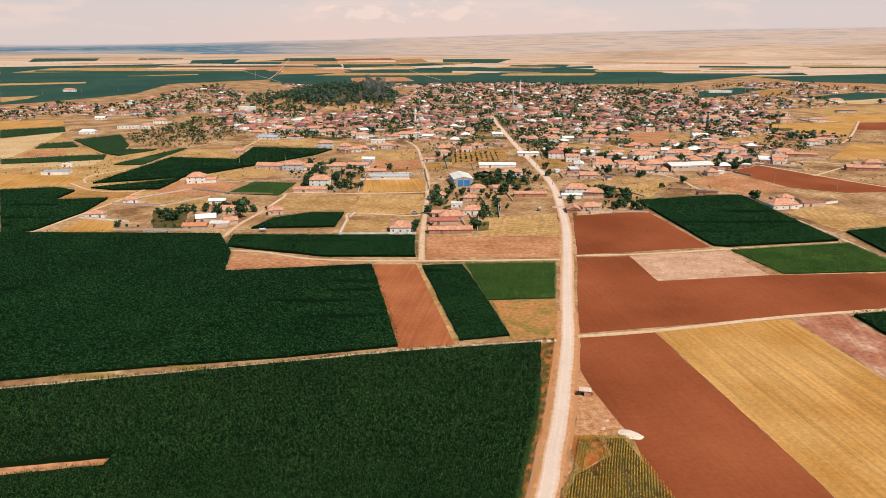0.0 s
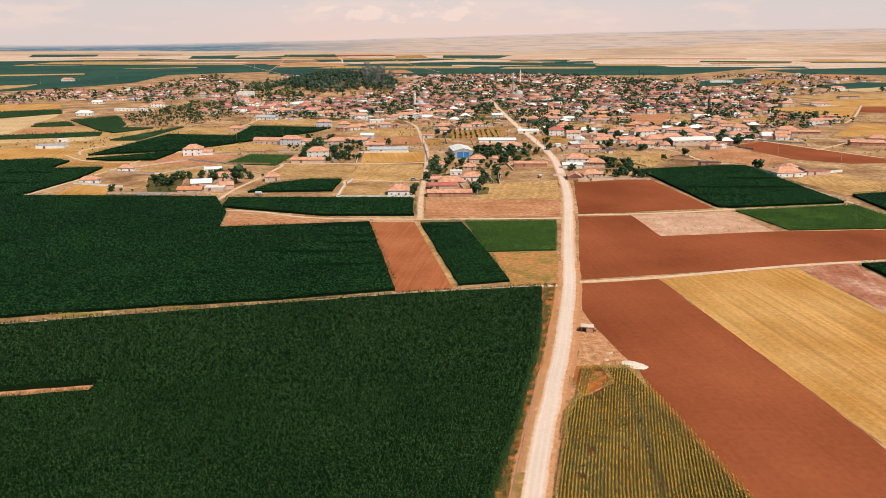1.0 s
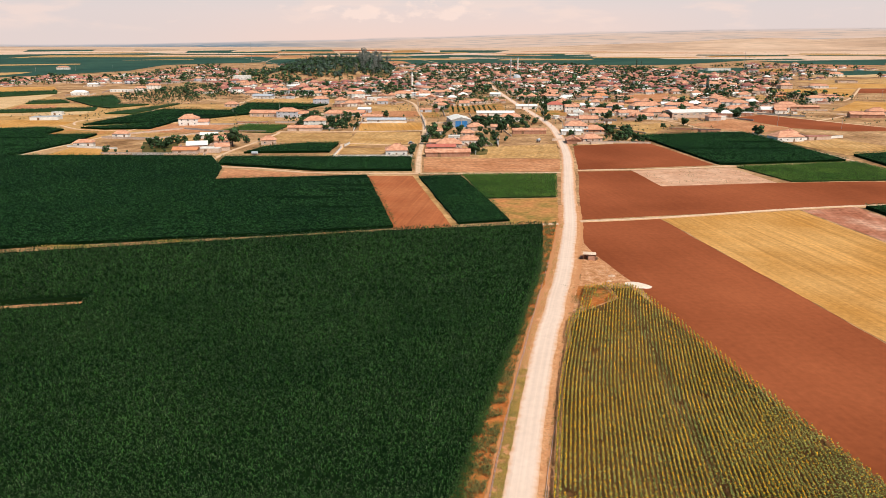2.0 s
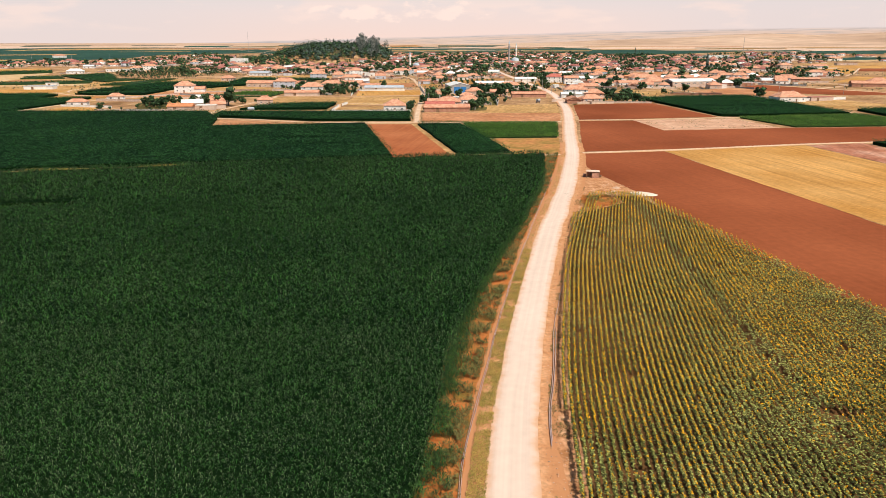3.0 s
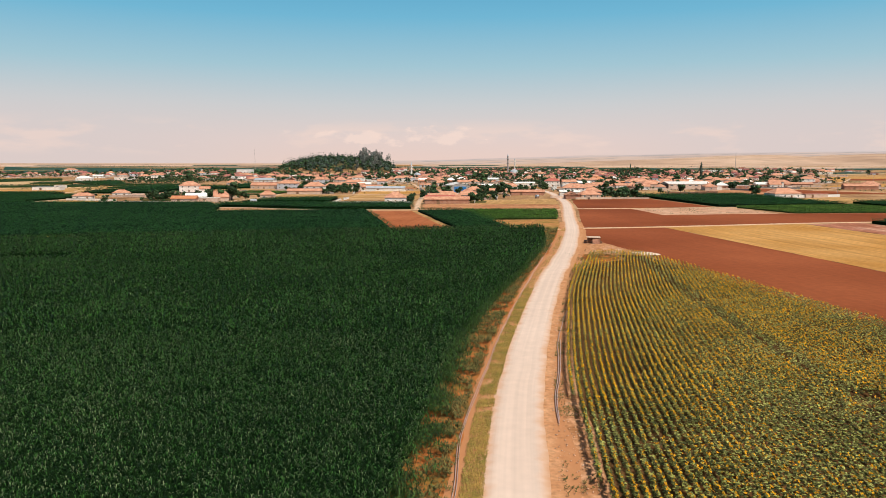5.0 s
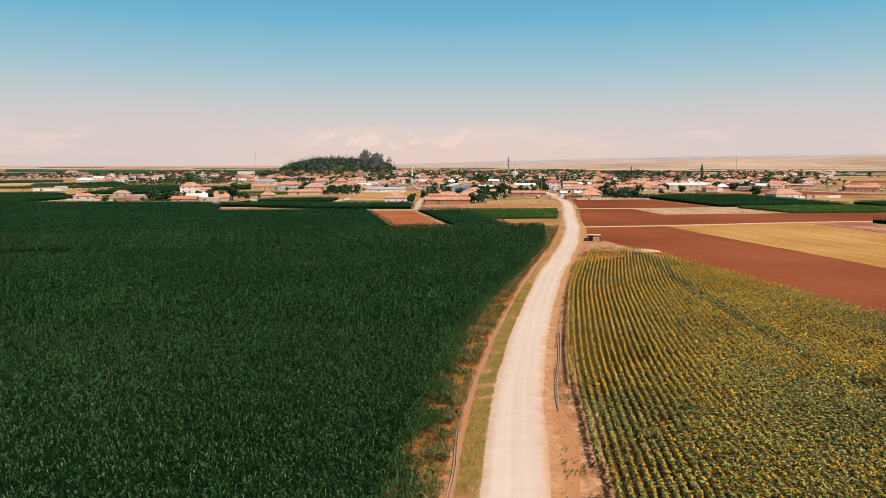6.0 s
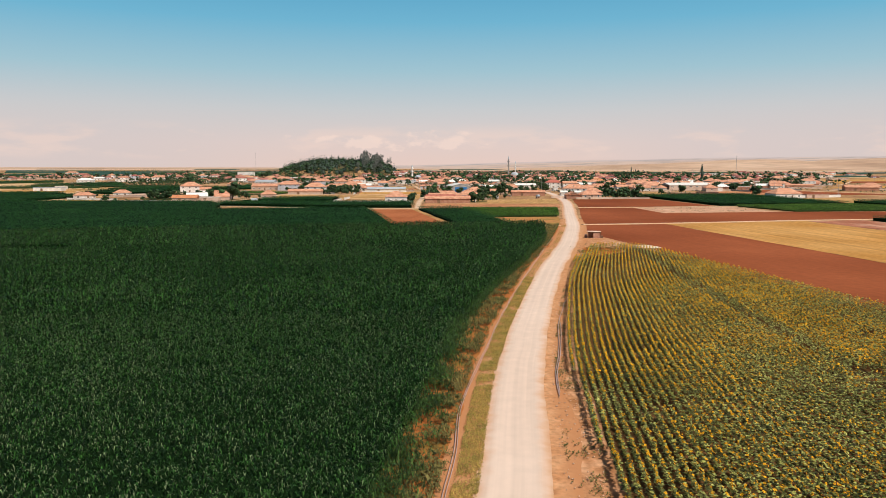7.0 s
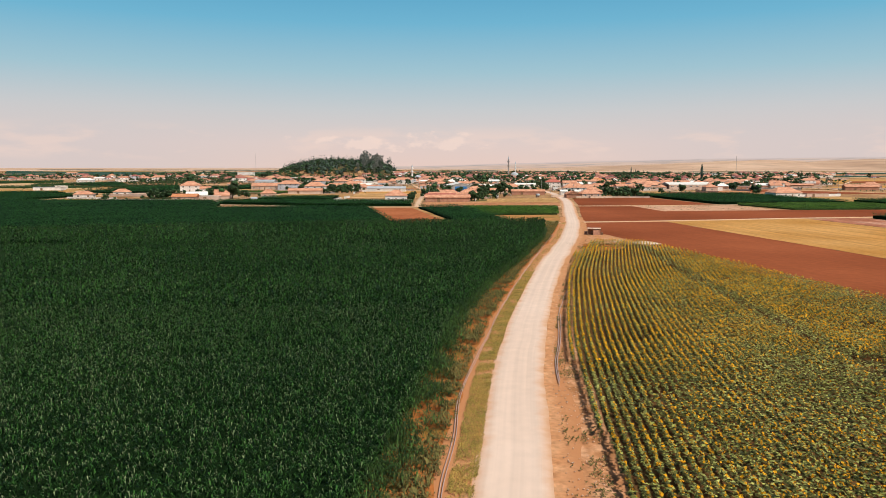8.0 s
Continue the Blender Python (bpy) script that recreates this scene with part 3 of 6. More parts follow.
# ---- crops ----
def leaves(pts, z0, count, length, width, rise, rng, droop=0.5, low=0.35, high=0.85):
    """Arching blade leaves round plants at pts (n x 3: x, y, stalk height): 2 triangles each."""
    n = len(pts)
    base = np.repeat(pts, count, 0)
    m = n * count
    a = rng.uniform(0, 2 * np.pi, m)
    L = length * rng.uniform(0.6, 1.25, m)
    u = np.stack([np.cos(a), np.sin(a), np.zeros(m)], 1)
    s = np.stack([-np.sin(a), np.cos(a), np.zeros(m)], 1) * (width * rng.uniform(0.7, 1.3, m))[:, None] / 2
    foot = base.copy()
    foot[:, 2] = z0 + base[:, 2] * rng.uniform(low, high, m)
    up = L * rise * rng.uniform(0.5, 1.2, m)
    mid = foot + u * (L * 0.5)[:, None]
    mid[:, 2] += up
    tip = foot + u * L[:, None]
    tip[:, 2] += up * (1 - droop * rng.uniform(0.2, 1.6, m))
    v = np.stack([foot, mid - s, mid + s, tip], 1).reshape(-1, 3)
    i = np.arange(m)[:, None] * 4
    f = np.concatenate([i + [[0, 1, 2]], i + [[1, 3, 2]]], 1).reshape(-1, 3)
    return v, f


def rows_in(poly, row, gap, turn, rng, jit=0.2):
    """Plants on drilled rows inside a plot."""
    p = np.array(poly, float)
    c, s = math.cos(turn), math.sin(turn)
    mid = p.mean(0)
    q = (p - mid) @ np.array([[c, -s], [s, c]]).T
    lo, hi = q.min(0), q.max(0)
    xs, ys = np.arange(lo[0], hi[0], row), np.arange(lo[1], hi[1], gap)
    g = np.stack(np.meshgrid(xs, ys), -1).reshape(-1, 2)
    g = g + rng.uniform(-1, 1, g.shape) * (row * jit, gap * 0.5)
    g = g @ np.array([[c, -s], [s, c]]) + mid
    return g[inside(g, poly)]


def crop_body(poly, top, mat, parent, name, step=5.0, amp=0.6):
    """The closed mass of stalks below the leaves; under nearer maize its near-black colour paints their shade."""
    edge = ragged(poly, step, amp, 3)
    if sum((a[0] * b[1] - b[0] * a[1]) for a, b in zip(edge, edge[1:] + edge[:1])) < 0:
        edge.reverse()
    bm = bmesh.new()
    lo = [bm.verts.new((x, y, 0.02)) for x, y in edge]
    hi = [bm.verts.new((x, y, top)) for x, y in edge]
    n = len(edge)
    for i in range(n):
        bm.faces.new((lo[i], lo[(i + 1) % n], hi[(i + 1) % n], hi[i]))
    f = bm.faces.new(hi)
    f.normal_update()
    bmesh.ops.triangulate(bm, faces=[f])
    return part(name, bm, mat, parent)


def crop(kind, poly, bands, tall, body, turn=ROWS, label="", step=5.0, core=None):
    """A standing crop. bands: (nearest, farthest, row, gap, leaves, length, width) by distance north."""
    rng = np.random.default_rng(int(abs(poly[0][0]) * 7 + abs(poly[0][1])))
    name = "maize_field" if kind in ("maize", "young") else "green_crop_field"
    ob = tagged(new(name), label, "crop field", kind="stuff")
    OPEN.append(poly)
    CROPS.append(poly)
    first = min(q[1] for q in poly)
    if not core and first > 200:
        cx, cy = np.mean(poly, 0)
        core = [(px + (cx - px) * 1.6 / math.hypot(cx - px, cy - py), py + (cy - py) * 1.6 / math.hypot(cx - px, cy - py)) for px, py in poly]
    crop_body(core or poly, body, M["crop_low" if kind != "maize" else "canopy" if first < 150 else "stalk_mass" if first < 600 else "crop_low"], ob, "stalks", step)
    V, F, n = [], [], 0
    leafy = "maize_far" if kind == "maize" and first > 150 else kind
    T, G, tn = [], [], 0
    for y0, y1, row, gap, k, length, width in bands:
        g = rows_in(poly, row, gap, turn, rng)
        g = g[(g[:, 1] >= y0) & (g[:, 1] < y1)]
        g = g[(g[:, 0] > -0.70 * g[:, 1] - 8) | (rng.random(len(g)) < 0.05)]
        if not len(g):
            continue
        # stunted patches and thin places
        h = np.array([noise.noise((x * 0.05, y * 0.05, 5.0)) + 0.6 * noise.noise((x * 0.25, y * 0.25, 9.0)) for x, y in g])
        if first > 200 and kind == "maize":
            thin = np.array([noise.noise((x * 0.012, y * 0.09, 4.0)) for x, y in g]) < -0.50
            g, h = g[~thin], h[~thin]
        pts = np.column_stack([g, tall * (1 + 0.16 * h) * (rng.uniform(0.88, 1.1, len(g)) if y0 < 190 and tall > 1.2 else 1.0)])
        if kind == "maize":
            pts = pts[rng.random(len(pts)) < 0.72]
        low, high = (0.58, 0.95) if kind == "maize" else (0.35, 0.85)
        v, f = leaves(pts, 0.0, k, length, width, 0.95 if length < 0.95 else 0.32, rng, 0.5, low, high)
        V.append(v)
        F.append(f + n)
        n += len(v)
        if kind == "maize" and first < 200:
            # pale top blades, standing up; their colour paints the glints on the leaves
            tops = pts[rng.random(len(pts)) < (0.62 if y1 < 250 else 1.0)]
            v, f = leaves(tops, 0.0, 2 if y1 == 105 else 1, 0.14 + 0.26 * length, 0.02 + 0.5 * width, 1.2, rng, 0.3, 0.8, 1.05)
            T.append(v)
            G.append(f + tn)
            tn += len(v)
    if T:
        part("tassels", np_mesh("tassels", np.concatenate(T), np.concatenate(G), [M["tassel"]]), None, ob)
    if V:
        part("leaves", np_mesh("leaves", np.concatenate(V), np.concatenate(F), [M[leafy]]), None, ob)
    return ob


def maize(poly, near=False):
    y = min(q[1] for q in poly)
    if near:
        bands = [(0, 105, 0.7, 0.25, 5, 0.42, 0.10), (105, 190, 0.75, 0.42, 4, 0.64, 0.15), (190, 300, 0.85, 0.8, 4, 0.9, 0.2)]
    elif y < 300:
        bands = [(0, 340, 1.2, 1.15, 4, 1.1, 0.31), (340, 900, 1.3, 1.3, 3, 1.2, 0.36)]
    elif y < 500:
        bands = [(0, 900, 1.2, 1.2, 5, 1.3, 0.28)]
    else:
        bands = [(0, 9000, 2.4, 2.4, 5, 2.0, 0.5)]
    return crop("maize", poly, bands, 2.1, 1.25, label="tall dark green maize standing in close rows" if y < 300 else "dark green maize plot beside the village",
                core=[(px - 0.8 if px > -20 and py < 235 else px, py) for px, py in poly] if near else None)


def low_crop(poly):
    y = min(q[1] for q in poly)
    g = 0.8 if y < 420 else 1.3
    return crop("alfalfa", poly, [(0, 9000, g, g, 5, 0.75, 0.22)], 1.0, 0.55, label="bright green low crop in an irrigated plot")


maize([(37.5, 272), (33.2, 240), (28.3, 212), (22, 186), (18.5, 170), (12, 146), (6.5, 124), (1.8, 104), (0.2, 90), (-1.4, 76), (-3, 63), (-4.8, 51), (-8, 35), (-13, 20), (-150, 20), (-250, 100),
       (-250, 157), (-95, 186.8), (-95, 192.2), (-250, 164), (-260, 207), (-150, 232), (-88, 246.5), (-15, 263.5)], near=True)
maize([(-340, 445), (-274, 439), (-137, 437), (-119, 398), (-112, 363), (-37, 374), (-17, 269), (-61, 258), (-118, 247), (-153, 239), (-300, 205)])
crop("maize", [(-12.8, 374), (9, 376.5), (21, 319), (26.5, 279), (5.8, 274)], [(0, 900, 0.95, 0.9, 5, 1.0, 0.2)], 1.9, 0.8, label="ragged dark maize in thin rows beside bare soil")

# ---- sunflowers ----
SUNF = [(9.6, 30), (10.9, 49), (12.4, 64), (13.3, 75), (13.9, 84), (15.2, 95), (18, 111), (22.6, 137), (26.8, 156), (31, 176), (34.5, 183), (37.8, 194), (40, 202), (46, 203), (54.5, 203), (57.5, 185), (61.5, 160), (66, 130), (69.5, 110), (73, 85), (77, 60), (81, 30)]


def row_bend(y):
    return 0.09 * (y - 45) + 0.00062 * (y - 45) ** 2


def sunflowers():
    rng = np.random.default_rng(11)
    OPEN.append(SUNF)
    P = []
    for x0 in np.arange(-6, 90, 0.78):
        for y0, y1, gap in ((30, 95, 0.30), (95, 140, 0.38), (140, 205, 0.48)):
            ys = np.arange(y0, y1, gap)
            ys = ys + rng.uniform(-0.12, 0.12, len(ys))
            w = x0 + row_bend(ys) + 0.10 * np.sin(ys * 0.12 + x0 * 0.02) + rng.normal(0, 0.035, len(ys))
            P.append(np.column_stack([w, ys]))
    P = np.concatenate(P)
    P = P[inside(P, SUNF)]
    # the gap of a spray line, and lodged spots
    spray = [(50, 190), (48, 165), (45.6, 139), (44.3, 118), (43.5, 100), (43.2, 85), (42.8, 74), (42.5, 40)]
    P = P[~near_line(P, spray, 0.5) | (rng.random(len(P)) < 0.5)]
    P = P[~near_line(P, [(41.3, 187), (42.4, 193), (45.5, 198.5)], 2.0) | (rng.random(len(P)) < 0.08)]
    P = P[(P[:, 0] < 0.66 * P[:, 1] + 14) | (rng.random(len(P)) < 0.25)]
    hole = np.array([noise.noise((x * 0.28, y * 0.28, 2.0)) for x, y in P])
    P = P[hole > -0.55]
    tall = np.array([1.45 + 0.22 * noise.noise((x * 0.08, y * 0.08, 1.0)) for x, y in P]) * rng.uniform(0.85, 1.12, len(P))
    ob = tagged(new("sunflower_field"), "blooming yellow sunflowers in curving rows beside the road", "crop field", kind="stuff")
    v, f = leaves(np.column_stack([P, tall]), 0.0, 8, 0.255, 0.27, 0.25, rng, 1.4, 0.5, 0.97)
    part("leaves", np_mesh("leaves", v, f, [M["sun_leaf"]]), None, ob)
    bloom = np.array([noise.noise((x * 0.07, y * 0.05, 7.0)) + 0.5 * noise.noise((x * 0.4, y * 0.2, 3.0)) for x, y in P])
    B = rng.random(len(P)) < np.clip(0.86 + 0.9 * bloom, 0.12, 1.0) * np.clip(0.45 + (P[:, 1] - 42) / 70, 0.4, 1.0)
    B &= ~near_line(P, spray, 1.3) | (rng.random(len(P)) < 0.2)
    Q, h = np.repeat(P[B], 3, 0), np.repeat(tall[B], 3)
    Q = Q + rng.normal(0, 1, Q.shape) * (0.05, 0.14)
    some = rng.random(len(Q)) < 0.85
    Q, h = Q[some], h[some]
    n = len(Q)
    N = np.array([0.42, -0.38, 0.92]) + rng.normal(0, 0.42, (n, 3))
    N /= np.linalg.norm(N, axis=1)[:, None]
    A = np.cross(N, [0, 0, 1.0])
    A /= np.linalg.norm(A, axis=1)[:, None]
    Bv = np.cross(N, A)
    c = np.column_stack([Q, h * rng.uniform(0.86, 1.08, n)])
    r = (rng.uniform(0.062, 0.118, n) * (1 + np.clip((Q[:, 1] - 70) / 400, 0, 0.3)))[:, None]
    ring = [c + (A * math.cos(k * math.pi / 3) + Bv * math.sin(k * math.pi / 3)) * r * rng.uniform(0.7, 1.1, (n, 1)) for k in range(6)]
    v = np.stack([c - N * 0.03] + ring, 1).reshape(-1, 3)
    i = np.arange(n)[:, None] * 7
    f = np.concatenate([i + [[0, 1 + k, 1 + (k + 1) % 6]] for k in range(6)], 1).reshape(-1, 3)
    part("petals", np_mesh("petals", v, f, [M["petal"]]), None, ob)
    near = Q[:, 1] < 80
    c2, r2 = c[near] + N[near] * 0.012, r[near] * 0.36
    A2, B2 = A[near], Bv[near]
    v = np.stack([c2 + A2 * r2, c2 + B2 * r2, c2 - A2 * r2, c2 - B2 * r2], 1).reshape(-1, 3)
    part("seed_heads", np_mesh("seed_heads", v, np.arange(len(c2))[:, None] * 4 + [[0, 1, 2, 3]], [M["disc"]]), None, ob)


sunflowers()

# ---- main road, verges ----
MAIN = [(-0.6, 20), (2.6, 38), (4.3, 51), (5.25, 58.5), (6.0, 66), (6.9, 74), (8.6, 86.7), (9.9, 94), (11.5, 104), (16.4, 129), (18.1, 137.5), (25.0, 169.3), (28.2, 181.5), (31.3, 195), (35.4, 211.4), (39.4, 230), (43.8, 251.6), (48.8, 277.4), (53.7, 308), (59.7, 347), (67.6, 395), (76.7, 457.6), (84.3, 542), (87, 609), (84, 694), (78, 828), (73, 988), (71, 1134)]
field("verge", [(-18, 18), (-14, 35), (-11, 49), (-8, 63), (-6, 77), (-3, 92), (3, 118), (10, 148), (19, 180), (24, 212), (30, 240), (36, 275), (48, 275), (44, 250), (36, 212), (27, 174), (17, 130), (9, 92), (5, 69), (2, 45), (-1, 18)], 0.5)
field("shoulder", [(3, 18), (6, 50), (8, 69), (12, 94), (20, 138), (29, 174), (40, 208), (47, 245), (52, 270), (54, 240), (58, 206), (46, 190), (39, 172), (30, 140), (22, 104), (17, 78), (16, 50), (14, 18)], 0.5)
field("soil", [(52, 279), (85.5, 284.5), (102, 174), (118, 20), (79, 20), (75, 60), (71, 85), (67.5, 110), (64, 130), (59.5, 160), (56, 185), (57, 202), (54, 213), (50, 234), (49, 250)])
field("row_shade_soil", [(10.5, 20), (12, 49), (14.5, 80), (17.5, 103), (25, 144), (31.5, 173), (36, 184), (48, 194), (48, 203), (54, 203), (60, 165), (66, 130), (70, 110), (78, 50), (82, 20)])
field("verge", [(38, 186), (36.5, 196), (39, 204), (46, 205), (47, 196), (44, 191)], 0.8)
strip(MAIN[:19], 10.4, 0.10, 0.9, M["sand"], "road_shoulder", 3.0)
tagged(bpy.data.objects["road_shoulder"], "loose pinkish sand along both edges of the road", "road edge", kind="structure")
road(6.9, MAIN, True)
field("soil_pale", [(-124, 178), (-94, 184), (-93, 194), (-160, 184), (-250, 168), (-250, 152)], 0.3)

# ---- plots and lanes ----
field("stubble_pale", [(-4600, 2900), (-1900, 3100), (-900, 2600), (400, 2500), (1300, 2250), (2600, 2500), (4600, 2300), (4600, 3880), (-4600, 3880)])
field("stubble", [(-480, 560), (-540, 800), (-330, 790), (-215, 790), (-172, 640), (-215, 560), (-262, 470), (-330, 560)])
maize([(-350, 567), (-311, 578), (-290, 567), (-289, 532), (-250, 538), (-247, 491), (-255, 443), (-272, 436)])
maize([(-291, 594), (-275, 728), (-205, 717), (-208, 797), (-120, 784), (-132, 746), (-201, 649), (-226, 619)])
maize([(-284, 576), (-223, 617), (-225, 571), (-261, 567)])
low_crop([(-169, 554), (-159, 604), (-122, 597), (-126, 548)])
maize([(-123, 449), (-115, 475), (-90, 493), (-68, 492), (-69, 453)])
maize([(-313, 684), (-284, 784), (-279, 792), (-286, 684)])
maize([(-434, 855), (-398, 901), (-351, 814), (-342, 780), (-307, 780), (-331, 738), (-356, 757)])
maize([(-423, 690), (-436, 713), (-345, 745), (-335, 717), (-365, 704)])
maize([(-574, 945), (-508, 982), (-482, 934), (-532, 874)])
maize([(-444, 788), (-453, 822), (-425, 836), (-401, 801)])
maize([(-130, 433), (-17, 433), (-15, 389), (-66, 388), (-127, 409)])
field("soil_pale", [(-118, 397), (-60, 380), (-67, 368), (-112, 364)])
field("soil_orange", [(-39, 376), (-15, 376), (4, 272), (-19, 268)])
field("dry", [(-15.5, 376), (-12.6, 376), (6, 274), (3.4, 273)], 0.4)
low_crop([(10, 377), (59, 379), (51, 323), (19, 320)])
field("dry_green", [(19, 320), (51, 323), (45, 279), (26, 276)])
field("soil_pale", [(-11, 432), (69, 431), (62, 389), (-10, 388)])
field("stubble", [(27, 479), (76, 492), (69, 432), (21, 433)])
field("soil", [(86, 485), (129, 495), (140, 494), (152, 409), (73, 394)])
maize([(139, 531), (197, 547), (225, 549), (233, 421), (162, 408), (154, 409)])
field("soil", [(72, 389), (101, 391), (105, 349), (164, 358), (225, 362), (248, 365), (216, 316), (196, 312), (149, 302), (54, 283)])
field("soil_pink", [(101, 392), (158, 401), (164, 358), (105, 349)])
low_crop([(160, 402), (235, 417), (239, 386), (248, 365), (226, 363), (171, 359)])
maize([(246, 443), (278, 453), (307, 458), (254, 375), (245, 397)])
field("stubble", [(234, 496), (277, 520), (294, 479), (279, 454), (246, 444)])
field("soil", [(255, 655), (296, 685), (332, 618), (357, 588), (377, 568), (311, 560), (275, 581)])
field("soil_pale", [(201, 605), (252, 647), (272, 579), (231, 547)])
field("stubble_gold", [(86, 284.5), (147, 299.5), (155, 242), (158, 225), (110, 149), (106, 153), (102, 174)])
field("soil_mixed", [(148, 299.5), (174, 305.5), (176, 278), (179, 257), (159, 226), (156, 243)])
maize([(175, 303), (193, 307), (213, 310), (179, 257), (177, 279)])
field("stubble_gold", [(-68, 612), (-18, 620), (-15, 568), (-64, 561)])
field("stubble", [(-64, 555), (-17, 555), (-15, 492), (-66, 482)])
field("dry", [(-124, 550), (-67, 550), (-62, 495), (-89, 495), (-121, 502)])
field("dry", [(-65, 472), (-37, 476), (-35, 437), (-64, 437)])
field("stubble", [(-82, 773), (-32, 781), (-31, 717), (-93, 717)])
field("dry_green", [(-68, 711), (-24, 714), (-20, 670), (-71, 664)])
field("stubble_gold", [(424, 1022), (580, 1043), (487, 891), (451, 901), (419, 982)])
field("stubble_gold", [(380, 722), (463, 833), (489, 815), (499, 798), (447, 711), (435, 722)])
field("soil", [(580, 1036), (622, 1043), (648, 1043), (596, 958), (569, 952), (534, 958)])
field("stubble_gold", [(578, 1135), (691, 1160), (714, 1152), (652, 1050), (540, 1050)])
field("stubble", [(572, 1225), (770, 1296), (789, 1275), (730, 1178), (591, 1152)])
field("dry", [(137, 837), (198, 797), (212, 781), (186, 746), (137, 765)])
field("dry", [(270, 946), (317, 912), (286, 851), (244, 828)])
field("dry_green", [(87, 714), (120, 735), (123, 718), (111, 676), (89, 670)])
field("dry", [(97, 586), (165, 630), (166, 605), (120, 586)])
field("stubble", [(131, 574), (178, 615), (185, 598), (154, 543), (141, 543)])
field("dry_green", [(7, 765), (63, 797), (62, 721), (6, 688)])
field("stubble_gold", [(-390, 635), (-360, 635), (-309, 622), (-307, 597), (-353, 573)])
field("stubble_gold", [(-240, 441), (-239, 475), (-214, 465), (-204, 442)])
field("dry_green", [(-291, 536), (-288, 569), (-246, 563), (-245, 542)])
field("soil_pale", [(-241, 574), (-209, 604), (-180, 585), (-176, 552), (-211, 552)])
field("stubble", [(-200, 663), (-172, 675), (-145, 649), (-162, 597), (-181, 614)])
field("stubble", [(-504, 827), (-478, 900), (-437, 860), (-454, 818), (-447, 772), (-445, 727)])
field("stubble_gold", [(-639, 1056), (-561, 1078), (-521, 1007), (-581, 957)])
field("stubble", [(-222, 850), (-154, 875), (-94, 823), (-140, 797), (-221, 823)])
field("stubble_light", [(-528, 868), (-500, 909), (-496, 977), (-468, 878), (-437, 736), (-440, 720)])
field("stubble_light", [(-419, 684), (-336, 720), (-332, 684), (-382, 672), (-409, 666)])
field("dry_green", [(-283, 567), (-240, 568), (-240, 540), (-287, 535)])
field("soil_pale", [(-226, 608), (-215, 612), (-170, 597), (-173, 557), (-215, 566)])
field("dry", [(-222, 532), (-224, 551), (-175, 539), (-167, 503), (-194, 493)])
field("soil_pale", [(-428, 732), (-442, 776), (-404, 778), (-389, 746)])
field("stubble", [(-268, 730), (-266, 751), (-212, 758), (-213, 718)])
field("soil_pale", [(221, 911), (289, 949), (247, 828), (211, 798)])
field("dry", [(315, 843), (399, 930), (374, 850), (307, 798)])
field("soil_pale", [(-80, 712), (-26, 716), (-22, 690), (-24, 664), (-88, 668)])
field("dry_green", [(-19, 655), (-18, 700), (-5, 705), (-2, 660)])
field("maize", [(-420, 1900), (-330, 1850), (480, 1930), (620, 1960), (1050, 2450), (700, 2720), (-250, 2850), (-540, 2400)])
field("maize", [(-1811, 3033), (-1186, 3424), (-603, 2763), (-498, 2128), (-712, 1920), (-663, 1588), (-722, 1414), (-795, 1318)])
field("stubble", [(-1482, 2543), (-1533, 2920), (-1009, 2973), (-902, 2717), (-1270, 2584)])
field("stubble", [(-1158, 1932), (-973, 2006), (-943, 1944), (-1111, 1852)])
field("stubble", [(-892, 1482), (-838, 1526), (-820, 1454), (-822, 1365)])
field("stubble", [(-1006, 2334), (-812, 2443), (-793, 2387), (-974, 2300)])
field("maize", [(-1332, 3935), (-1135, 4139), (-979, 3423), (-1173, 3424)])
field("maize", [(-876, 4248), (-642, 4246), (-435, 3087), (-648, 2972)])
field("stubble", [(-625, 2917), (-404, 2916), (-339, 2540), (-535, 2423)])
field("maize", [(-375, 2812), (-137, 2862), (-30, 2156), (-253, 2249), (-268, 2128), (-242, 1896), (-415, 1896), (-540, 2387), (-332, 2461)])
field("soil_pale", [(-283, 2218), (-125, 2249), (-83, 2044), (-247, 1992)])
field("soil", [(-619, 4135), (-319, 4301), (-268, 4028), (-560, 3835)])
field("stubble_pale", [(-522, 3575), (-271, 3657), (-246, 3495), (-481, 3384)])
field("dry_green", [(-268, 4028), (-138, 4243), (-76, 3573), (-228, 3420)])
field("maize", [(-117, 2915), (118, 3026), (358, 2760), (441, 2314), (365, 1992), (114, 2098), (-30, 2186)])
field("maize", [(-248, 3347), (115, 3655), (131, 3346), (-159, 3086)])
field("dry_green", [(136, 2914), (330, 3084), (404, 2713), (301, 2623)])
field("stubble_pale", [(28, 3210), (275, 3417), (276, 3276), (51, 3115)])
field("maize", [(385, 2968), (621, 3144), (576, 2912), (358, 2760)])
field("maize", [(400, 2186), (507, 2216), (507, 2017), (395, 1992)])
field("maize", [(636, 2458), (1111, 2665), (1019, 2420), (653, 2384)])
field("dry_green", [(997, 2858), (1422, 3080), (1320, 2857), (966, 2711)])
field("maize", [(947, 2247), (1447, 2456), (1605, 2495), (1351, 2096), (953, 1991)])
field("maize", [(700, 1470), (900, 1620), (985, 1575), (930, 1500), (760, 1400)])
field("stubble_light", [(640, 1370), (735, 1395), (925, 1490), (960, 1470), (760, 1330)])
field("maize", [(500, 1470), (560, 1640), (690, 1770), (735, 1720), (590, 1530)])
field("dry_green", [(600, 1530), (745, 1715), (800, 1690), (660, 1520)])
